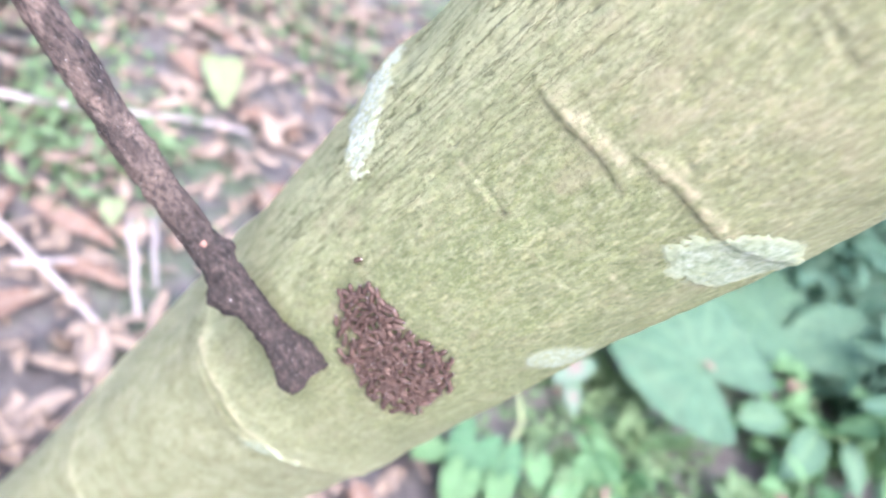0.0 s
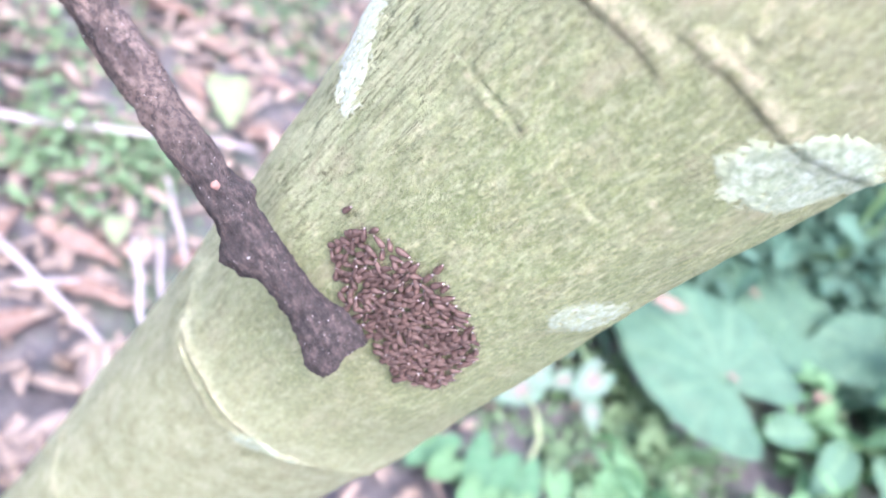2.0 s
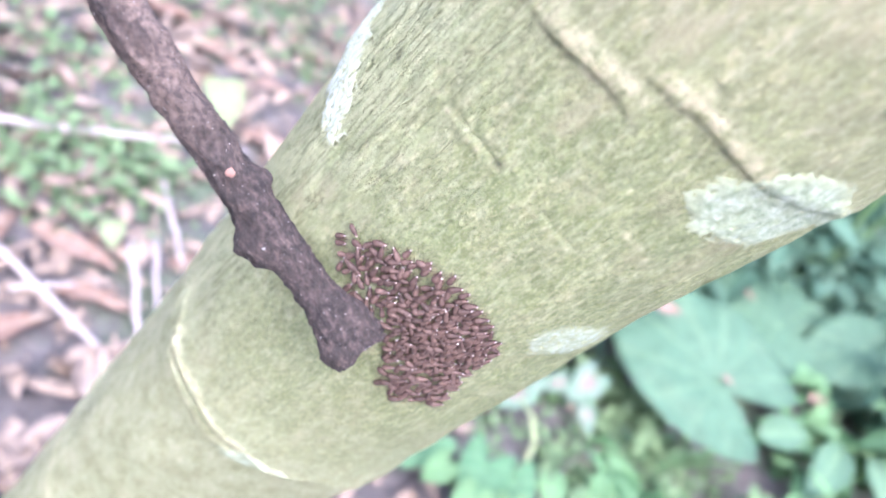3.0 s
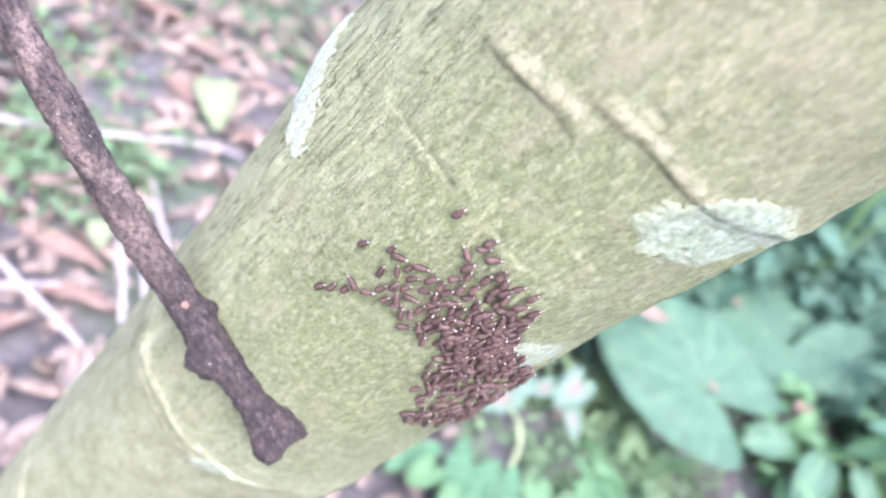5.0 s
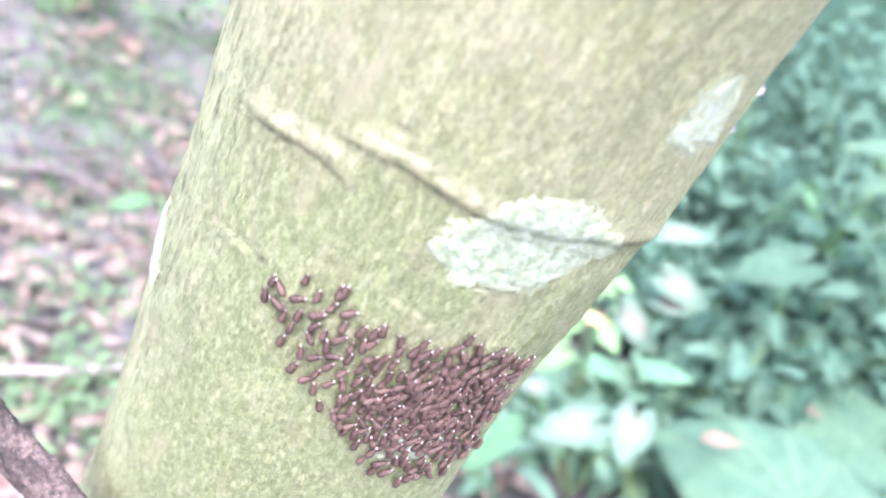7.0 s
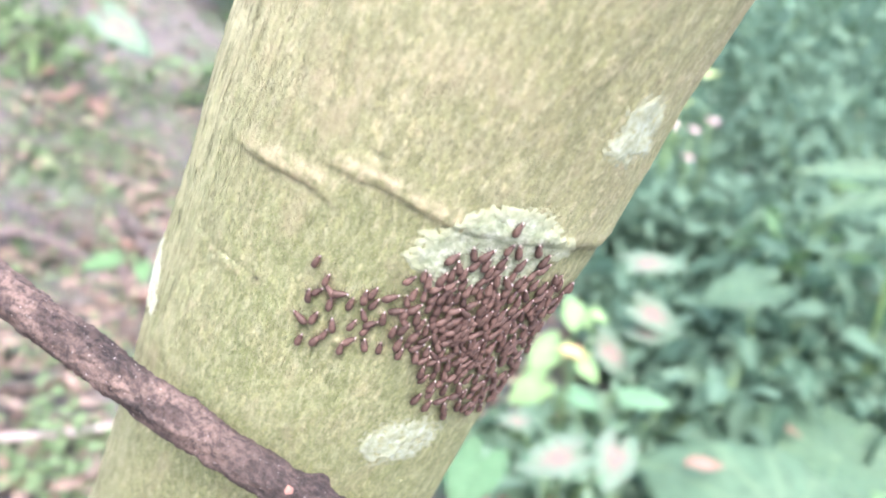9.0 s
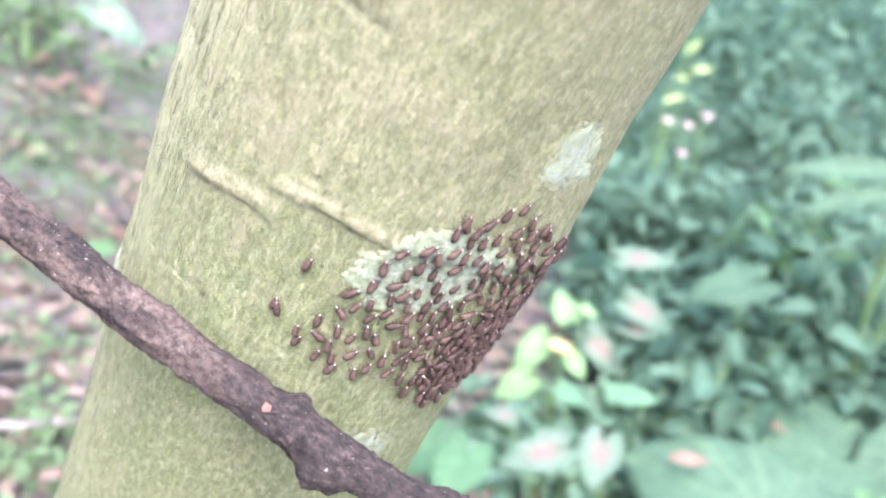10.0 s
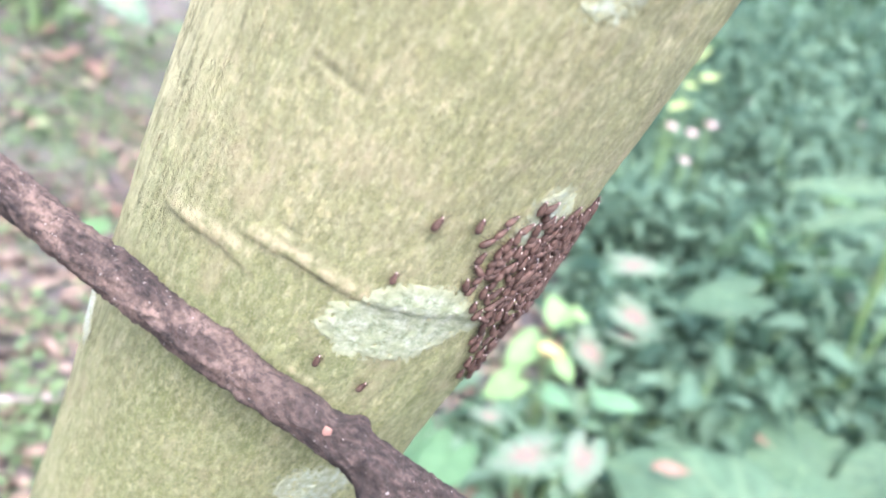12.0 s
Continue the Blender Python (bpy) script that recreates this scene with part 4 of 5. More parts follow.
def on_ground(x, y, up=0.0):
    return Vector((x, y, ground_height(x, y) + up))


def heart_plant(name, label, category, mat, leaves, root, group="", stalk=0.006, inset=0.34, arrow=""):
    """A plant of heart-shaped leaves on stalks from one root: leaves of (stalk end, tip, half width ratio, up)."""
    plant = thing(name, label, category, m=Matrix.Translation(on_ground(*root)), group=group)
    base = on_ground(*root)
    for i, (at, tip, width, up) in enumerate(leaves):
        at = Vector(at).lerp(Vector(tip), inset)
        length = (Vector(tip) - at).length
        v, f, vein, mid = heart(length, width, seed=i * 3.1 + root[0], wave=0.05, arrow=arrow)
        leaf = part("leaf", mesh_of("leaf", v, f, mat, vein=vein, heart=mid), plant, m=Matrix.Translation(-base) @ facing(at, tip, up))
        leaf.modifiers.new("thickness", "SOLIDIFY").thickness = 0.0012
        v, f = tube([p - base for p in bow(base - Vector((0, 0, 0.01)), at, 0.03, 8, 0.02, i)], [stalk * (1 - 0.05 * k) for k in range(9)], 7)
        part("stalk", mesh_of("stalk", v, f, STEM), plant)
    return plant


def build_plants():
    tilt = (0.0, -0.55, 1)
    heart_plant("elephant_ear", "large blue-green heart-shaped elephant ear leaf", "plant", AROID,
                [((0.858, 1.836, 0.29), (0.43, 1.94, 0.35), 0.92, (-0.05, -0.42, 1)), ((1.12, 2.40, 0.26), (0.66, 2.32, 0.27), 0.9, (0.05, -0.3, 1)), ((1.42, 2.45, 0.34), (1.20, 2.30, 0.25), 0.9, (0.1, -0.3, 1))], (1.12, 2.35), inset=0.0, arrow="broad")
    heart_plant("elephant_ear", "mid-green heart-shaped leaves above the shrubs", "plant", AROID,
                [((0.775, 2.54, 0.75), (0.52, 2.45, 0.66), 0.7, (0, -0.4, 1))], (0.95, 2.75))
    heart_plant("elephant_ear", "plain green heart-shaped leaf beside the caladiums", "plant", LIGHT_AROID,
                [((0.035, 1.50, 0.45), (0.003, 1.34, 0.385), 0.85, tilt), ((-0.04, 1.62, 0.36), (-0.16, 1.52, 0.28), 0.9, tilt)], (0.02, 1.72))
    heart_plant("caladium", "pale white-green caladium leaves with pink centres", "plant", CALADIUM,
                [((0.262, 1.61, 0.463), (0.10, 1.53, 0.404), 0.62, tilt), ((0.342, 1.68, 0.490), (0.332, 1.535, 0.423), 0.75, tilt), ((0.115, 1.677, 0.449), (0.02, 1.67, 0.444), 0.62, tilt)], (0.27, 1.86), "caladiums")
    heart_plant("caladium", "single white and pink caladium leaf on a thin stalk", "plant", CALADIUM,
                [((-1.51, 2.00, 1.158), (-1.32, 2.008, 1.078), 0.62, (0.3, -0.8, 1))], (-1.75, 2.3), "caladiums", 0.003)
    heart_plant("caladium", "small mottled pale caladium leaves near the ground", "plant", CALADIUM,
                [((0.46, 1.62, 0.16), (0.40, 1.56, 0.13), 0.7, tilt), ((0.53, 1.58, 0.15), (0.58, 1.52, 0.12), 0.7, tilt), ((0.42, 1.72, 0.17), (0.36, 1.67, 0.14), 0.7, tilt)], (0.50, 1.68), "caladiums", 0.003)
    heart_plant("seedling", "pale bright green leaf over the caladiums", "plant", PALE_GREEN,
                [((0.335, 1.87, 0.505), (0.47, 1.868, 0.54), 0.55, tilt), ((0.194, 1.863, 0.474), (0.29, 1.851, 0.463), 0.7, tilt)], (0.3, 2.02), "seedlings", 0.003)
    heart_plant("seedling", "yellow-green seedling with light from above painted into its leaves", "plant", BRIGHT_LIT,
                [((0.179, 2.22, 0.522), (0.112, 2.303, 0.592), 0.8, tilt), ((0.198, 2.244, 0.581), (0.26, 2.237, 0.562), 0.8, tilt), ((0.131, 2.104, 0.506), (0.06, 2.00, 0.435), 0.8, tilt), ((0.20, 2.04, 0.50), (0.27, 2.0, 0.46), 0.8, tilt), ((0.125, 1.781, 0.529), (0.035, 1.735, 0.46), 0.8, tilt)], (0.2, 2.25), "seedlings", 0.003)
    heart_plant("seedling", "bright green seedling with rounded heart leaves", "plant", LIGHT_SHRUB,
                [((0.25, 1.14, 0.16), (0.21, 1.08, 0.12), 1.0, tilt), ((0.33, 1.10, 0.18), (0.33, 1.01, 0.12), 1.0, tilt), ((0.42, 1.16, 0.15), (0.46, 1.10, 0.1), 1.0, tilt), ((0.16, 1.20, 0.14), (0.12, 1.14, 0.1), 1.0, tilt), ((0.50, 1.30, 0.13), (0.55, 1.23, 0.1), 0.9, tilt)], (0.3, 1.24), "seedlings", 0.003)
    heart_plant("seedling", "green seedling leaf low over the litter", "plant", LIGHT_SHRUB,
                [((-1.475, 2.115, 0.30), (-1.58, 2.01, 0.265), 0.6, tilt), ((-1.42, 2.16, 0.28), (-1.35, 2.08, 0.25), 0.6, tilt)], (-1.48, 2.2), "seedlings", 0.003)
    heart_plant("caladium", "greyish pink caladium leaves in the shade of the shrubs", "plant", CALADIUM,
                [((0.417, 2.569, 0.505), (0.554, 2.541, 0.479), 0.75, tilt), ((0.426, 2.536, 0.446), (0.317, 2.545, 0.424), 0.7, tilt), ((0.353, 2.634, 0.669), (0.49, 2.639, 0.709), 0.55, tilt), ((0.314, 2.498, 0.341), (0.44, 2.452, 0.282), 0.7, tilt)], (0.42, 2.72), "caladiums", 0.003, 0.0)
    heart_plant("caladium", "pale mottled caladium leaves over brown litter", "plant", CALADIUM,
                [((0.345, 1.60, 0.15), (0.40, 1.53, 0.13), 0.8, tilt), ((0.52, 1.66, 0.16), (0.49, 1.58, 0.13), 0.8, tilt), ((0.34, 1.48, 0.14), (0.29, 1.42, 0.12), 0.8, tilt)], (0.43, 1.62), "caladiums", 0.003, 0.0)
    heart_plant("seedling", "mid-green lobed leaves low beside the trunk", "plant", LIGHT_AROID,
                [((0.336, 1.20, 0.13), (0.33, 1.08, 0.09), 0.9, tilt), ((0.19, 1.19, 0.12), (0.16, 1.10, 0.10), 1.0, tilt), ((0.42, 1.22, 0.12), (0.47, 1.13, 0.09), 0.9, tilt)], (0.33, 1.3), "seedlings", 0.003, 0.0, "arrow")
    # Young plants with ribbed leaves beside the elephant ear.
    for root, label, tips, mat in (((1.25, 2.08), "young plant with pale ribbed oval leaves", [((1.06, 1.845, 0.2), (1.272, 1.993, 0.22)), ((1.375, 2.0, 0.22), (1.26, 1.75, 0.18)), ((1.45, 2.0, 0.25), (1.54, 1.85, 0.2))], AROID),
                                   ((1.5, 2.6), "plant with whitish-green leaves", [((1.40, 2.62, 0.25), (1.47, 2.50, 0.22)), ((1.52, 2.45, 0.26), (1.56, 2.33, 0.22)), ((1.46, 2.70, 0.3), (1.60, 2.62, 0.3))], PALE_GREEN),
                                   ((0.45, 4.3), "slender shrub with leaves painted pale yellow-green as if sunlit", [((0.375, 4.214, 1.36), (0.425, 4.215, 1.45)), ((0.42, 4.208, 1.278), (0.535, 4.202, 1.325)), ((0.335, 4.198, 1.088), (0.44, 4.199, 1.155)), ((0.36, 4.2, 1.22), (0.44, 4.21, 1.25))], PAINTED_SUN)):
        base = on_ground(*root)
        plant = thing("young_plant", label, "plant", m=Matrix.Translation(base), group="young plants")
        for k, (at, tip) in enumerate(tips):
            length = (Vector(tip) - Vector(at)).length
            v, f, vein = ovate(length, length * 0.44, 0.12, 0.25, 0.05, 28, 8, k * 5.0)
            vein = [min(1.0, 2.2 * w) for w in vein]
            part("leaf", mesh_of("leaf", v, f, mat, vein=vein), plant, m=Matrix.Translation(-base) @ facing(at, tip, tilt))
            v, f = tube([p - base for p in bow(base - Vector((0, 0, 0.01)), at, 0.03, 8, 0.02, k)], [0.003] * 9, 6)
            part("stalk", mesh_of("stalk", v, f, STEM), plant)
    # A tuft of broad grass.
    base = on_ground(0.80, 1.66)
    plant = thing("grass_tuft", "tuft of long broad green grass blades", "grass", m=Matrix.Translation(base))
    r = random.Random(77)
    for k in range(16):
        w, length = r.uniform(0, 360), r.uniform(0.14, 0.26)
        v, f, vein = ovate(length, 0.022, r.uniform(0.2, 0.6), 0.4, 0.02, 12, 2, k, 1.0)
        part("blade", mesh_of("blade", v, f, LIGHT_SHRUB, vein=vein), plant, m=pose(r.uniform(-0.03, 0.03), r.uniform(-0.03, 0.03), 0, 0, -r.uniform(20, 60), w))
    # Long light green leaves reaching over the shrubs.
    base = on_ground(1.35, 3.0)
    plant = thing("broadleaf_plant", "plant with long light-green ribbed leaves", "plant", m=Matrix.Translation(base))
    for k, (at, tip) in enumerate([((1.106, 2.744, 1.19), (0.717, 2.69, 1.135)), ((1.09, 2.64, 1.15), (0.806, 2.60, 1.012)), ((1.30, 2.85, 1.22), (1.15, 2.62, 1.12))]):
        length = (Vector(tip) - Vector(at)).length
        v, f, vein = ovate(length, length * 0.30, 0.08, 0.25, 0.05, 44, 6, k * 5.0, 1.3, 0.16)
        part("leaf", mesh_of("leaf", v, f, AROID, vein=vein), plant, m=Matrix.Translation(-base) @ facing(at, tip, tilt))
        v, f = tube([p - base for p in bow(base, at, 0.1, 8, 0.02, k)], [0.007] * 9, 6)
        part("stalk", mesh_of("stalk", v, f, STEM), plant)


build_plants()


def build_flower():
    base = on_ground(0.22, 2.16)
    flower = thing("yellow_flower", "small yellow-orange flower on a thin green stem", "flower", m=Matrix.Translation(base))
    top = Vector((0.174, 2.047, 0.505)) - base
    v, f = tube(bow((0, 0, 0), top, 0.02, 6, 0.01), [0.003] * 7, 6)
    part("stem", mesh_of("stem", v, f, STEM), flower)
    for k in range(6):
        v, f, vein = ovate(0.05, 0.03, 0.15, 0.2, 0.05, 5, 4, k)
        part("petal", mesh_of("petal", v, f, YELLOW), flower, m=Matrix.Translation(top) @ pose(0, 0, 0, 0, -15, 60 * k))


build_flower()


def shrub(at, height, spread, count, leaf, mat, seed, label, fine=False):
    """A bushy plant: stems from one root and many leaves."""
    r = random.Random(seed)
    base = on_ground(*at)
    plant = thing("shrub", label, "shrub", m=Matrix.Translation(base), group="undergrowth shrubs")
    shapes, tips = [], []
    for k in range(5):
        w = r.uniform(0, 6.28)
        tip = Vector((math.cos(w) * spread * r.uniform(0.3, 1), math.sin(w) * spread * r.uniform(0.3, 1), height * r.uniform(0.6, 1.05)))
        pts = bow((0, 0, -0.02), tip, 0.08 * height, 7, 0.05, seed + k)
        v, f = tube(pts, [0.008 - 0.0009 * i for i in range(8)], 6)
        part("stem", mesh_of("stem", v, f, STEM), plant)
        tips.append(pts)
    for k in range(count):
        pts = tips[k % 5]
        p = pts[r.randrange(2, 8)] + Vector((r.gauss(0, 0.3), r.gauss(0, 0.3), r.gauss(0, 0.13))) * spread
        p.z = max(p.z, 0.03)
        size = leaf * r.uniform(0.6, 1.3)
        shape = ovate(size, size * r.uniform(0.34, 0.6), r.uniform(0.1, 0.5), 0.3, 0.07, 4 if fine else 6, 2 if fine else 4, r.uniform(0, 50))
        shapes.append((shape, Matrix.Translation(p) @ pose(0, 0, 0, r.gauss(0, 28), r.gauss(12, 26), r.uniform(0, 360))))
    part("foliage", scattered("foliage", mat, shapes), plant)


def build_shrubs():
    r = random.Random(31)
    spots = [(0.75, 2.75, 0.55), (1.15, 3.1, 0.75), (0.45, 3.0, 0.5), (1.55, 2.7, 0.5), (1.6, 3.5, 0.95), (0.85, 3.7, 0.8), (0.3, 3.9, 0.7), (1.2, 4.3, 1.1), (2.1, 3.9, 1.1), (0.5, 4.9, 1.0), (1.7, 5.0, 1.3), (2.6, 4.9, 1.4),
             (0.2, 6.2, 1.1), (1.1, 6.3, 1.5), (2.2, 6.5, 1.7), (3.4, 6.2, 1.7), (0.6, 8.0, 1.6), (1.8, 8.4, 2.0), (3.2, 8.6, 2.2), (4.6, 8.2, 2.2), (1.9, 2.4, 0.45), (2.3, 3.0, 0.7), (2.9, 3.8, 1.0), (0.6, 2.45, 0.3), (1.0, 2.9, 0.4), (0.35, 3.4, 0.5), (0.9, 4.0, 0.6), (1.4, 3.3, 0.6), (0.3, 4.5, 0.8), (0.7, 5.5, 1.0), (1.4, 5.6, 1.2)]
    for k, (x, y, h) in enumerate(spots):
        far = y > 5.5
        fine = y > 3.2
        count, leaf = (620, 0.17) if far else (560, 0.095) if fine else (260, 0.14)
        shrub((x, y), h, 0.38 + 0.1 * h if not far else 0.8, count, leaf, SHRUB, 100 + k, "dense dark blue-green undergrowth shrub", fine)
    # The shrub at (0.56, 5.9) is added: light leaves for a sky-bright gap.
    for k, (x, y, h) in enumerate([(1.30, 2.05, 0.26), (1.45, 1.85, 0.24), (1.62, 2.2, 0.35), (1.15, 1.55, 0.16), (0.78, 1.40, 0.14), (0.95, 3.25, 0.95), (0.56, 5.9, 1.3), (0.30, 2.25, 0.34), (0.52, 2.2, 0.36), (0.10, 2.1, 0.30), (0.66, 2.35, 0.42), (0.46, 2.0, 0.24), (0.22, 1.98, 0.26), (0.0, 1.85, 0.25), (0.62, 1.80, 0.14)]):
        shrub((x, y), h, 0.16, 46, 0.13, (LIGHT_SHRUB, COVER, SOFT_SHRUB)[(0, 0, 0, 1, 0, 0, 0, 2, 2, 2, 2, 2, 2, 2, 1)[k]], 200 + k, "light green young shrub with ribbed leaves")
    for k, (x, y, h) in enumerate([(-1.6, 4.3, 0.4), (-0.9, 4.8, 0.5), (-2.6, 4.6, 0.5), (-3.3, 3.6, 0.5), (-1.9, 6.0, 0.9), (-3.6, 6.2, 1.0), (-0.6, 6.5, 1.0), (-5.2, 5.0, 1.0), (-6.0, 7.5, 1.5), (-3.0, 9.0, 1.8), (-0.6, 9.4, 1.9)]):
        shrub((x, y), h, 0.5, 130, 0.12 if y < 5 else 0.2, COVER if k < 4 else SHRUB, 300 + k, "leafy green shrub on the forest floor")


build_shrubs()


def build_cover():
    """Low green cover in patches."""
    r = random.Random(17)
    shapes = []
    patches = [(-1.03, 1.42, 0.24, 420), (-0.95, 1.62, 0.18, 170), (-1.2, 2.75, 0.42, 330), (-0.75, 2.6, 0.22, 150), (-1.35, 1.9, 0.16, 60), (-2.0, 2.3, 0.45, 220), (-2.2, 3.3, 0.6, 300), (-1.2, 3.6, 0.6, 300), (-0.5, 3.5, 0.4, 200),
               (0.55, 1.35, 0.25, 140), (0.25, 1.45, 0.15, 70), (0.9, 1.35, 0.25, 140), (0.2, 2.6, 0.4, 200), (0.8, 1.7, 0.25, 120), (-3.2, 3.0, 0.7, 260), (-3.0, 4.4, 0.8, 260), (1.3, 1.3, 0.3, 120), (0.62, 1.48, 0.16, 130), (-2.6, 3.3, 0.5, 330), (-3.1, 3.9, 0.6, 330), (-2.1, 2.6, 0.3, 160), (-3.6, 4.2, 0.6, 260), (-1.5, 1.75, 0.25, 180), (-1.2, 1.3, 0.2, 130), (-2.75, 3.0, 0.3, 200), (0.78, 1.58, 0.16, 130), (0.92, 1.7, 0.18, 140), (1.05, 1.6, 0.2, 120), (0.45, 1.2, 0.15, 110), (-1.5, 1.35, 0.2, 90), (-2.5, 3.3, 0.6, 260), (-3.4, 4.2, 0.8, 320), (-2.3, 4.8, 0.8, 300), (-4.4, 4.6, 0.9, 320), (-3.8, 5.8, 1.0, 320), (-5.2, 6.2, 1.2, 320), (-2.6, 2.4, 0.5, 200)]
    for x0, y0, rad, count in patches:
        for _ in range(count):
            x, y = r.gauss(x0, rad * 0.55), r.gauss(y0, rad * 0.55)
            size = r.uniform(0.016, 0.052)
            shape = ovate(size, size * r.uniform(0.4, 0.85), r.uniform(0, 0.4), 0.25, 0.06, 4, 2, r.uniform(0, 50))
            shapes.append((shape, Matrix.Translation(on_ground(x, y, abs(r.gauss(0.03, 0.03)))) @ pose(0, 0, 0, r.gauss(0, 30), r.gauss(-5, 28), r.uniform(0, 360))))
    thing("ground_cover", "low light-green leafy ground cover in patches", "plants", scattered("ground_cover", COVER, shapes), kind="stuff")


build_cover()


def build_litter():
    r = random.Random(23)
    shapes = []
    for _ in range(4200):
        if r.random() < 0.42:
            x, y = r.uniform(-2.3, 0.25), r.uniform(0.5, 3.4)
        else:
            x, y = r.uniform(-5.5, 1.2), r.uniform(0.3, 7)
        if x > 0.25 and y > 1.7:
            continue
        size = r.uniform(0.03, 0.14)
        shape = ovate(size, size * r.uniform(0.28, 0.5), r.uniform(-0.3, 0.4), r.uniform(0.1, 0.7), 0.10, 6, 4, r.uniform(0, 50))
        shapes.append((shape, Matrix.Translation(on_ground(x, y, r.uniform(0.008, 0.04))) @ pose(0, 0, 0, r.gauss(0, 20), r.gauss(0, 12), r.uniform(0, 360))))
    for _ in range(2200):
        x, y = r.uniform(-4.2, -0.9), r.uniform(0.9, 5.2)
        size = r.uniform(0.012, 0.06)
        shape = ovate(size, size * r.uniform(0.3, 0.8), r.uniform(-0.3, 0.4), r.uniform(0.1, 0.7), 0.12, 4, 2, r.uniform(0, 50))
        shapes.append((shape, Matrix.Translation(on_ground(x, y, r.uniform(0.004, 0.03))) @ pose(0, 0, 0, r.gauss(0, 25), r.gauss(0, 18), r.uniform(0, 360))))
    thing("leaf_litter", "curled brown and pinkish dead leaves covering the soil", "leaves", scattered("leaf_litter", DEAD, shapes), kind="stuff")


build_litter()


def dead_leaf(at, tip, width, label, mat=None, curl=0.3, name="dead_leaf", up=(0, 0, 1)):
    length = (Vector(tip) - Vector(at)).length
    v, f, vein = ovate(length, length * width, curl * 0.4, curl, 0.06, 10, 6, at[0] * 9)
    thing(name, label, "leaf", mesh_of(name, v, f, mat or DEAD_ONE, vein=vein), facing(at, tip, up), group="fallen leaves")


def ground_leaf(x, y, w, length, width, label, mat=None, curl=0.3):
    a = on_ground(x, y, 0.03)
    dead_leaf(a, a + length * Vector((math.cos(radians(w)), math.sin(radians(w)), 0.05)), width, label, mat, curl)


def bud(at):
    """A small whitish-pink bloom on a long stem among the far shrubs."""
    root = on_ground(at[0] + 0.1, at[1] + 0.1)
    flower = thing("wild_flower", "small whitish-pink flower among dark shrubs", "flower", m=Matrix.Translation(root), group="wild flowers")
    top = Vector(at) - root
    v, f = tube(bow((0, 0, -0.02), top, 0.05, 8, 0.03, at[0]), [0.004] * 9, 5)
    part("stem", mesh_of("stem", v, f, STEM), flower)
    for k in range(5):
        v, f, vein = ovate(0.036, 0.026, 0.1, 0.3, 0.05, 5, 4, k)
        part("petal", mesh_of("petal", v, f, PETAL), flower, m=Matrix.Translation(top) @ pose(0, 0, 0, 60, -20, 72 * k))


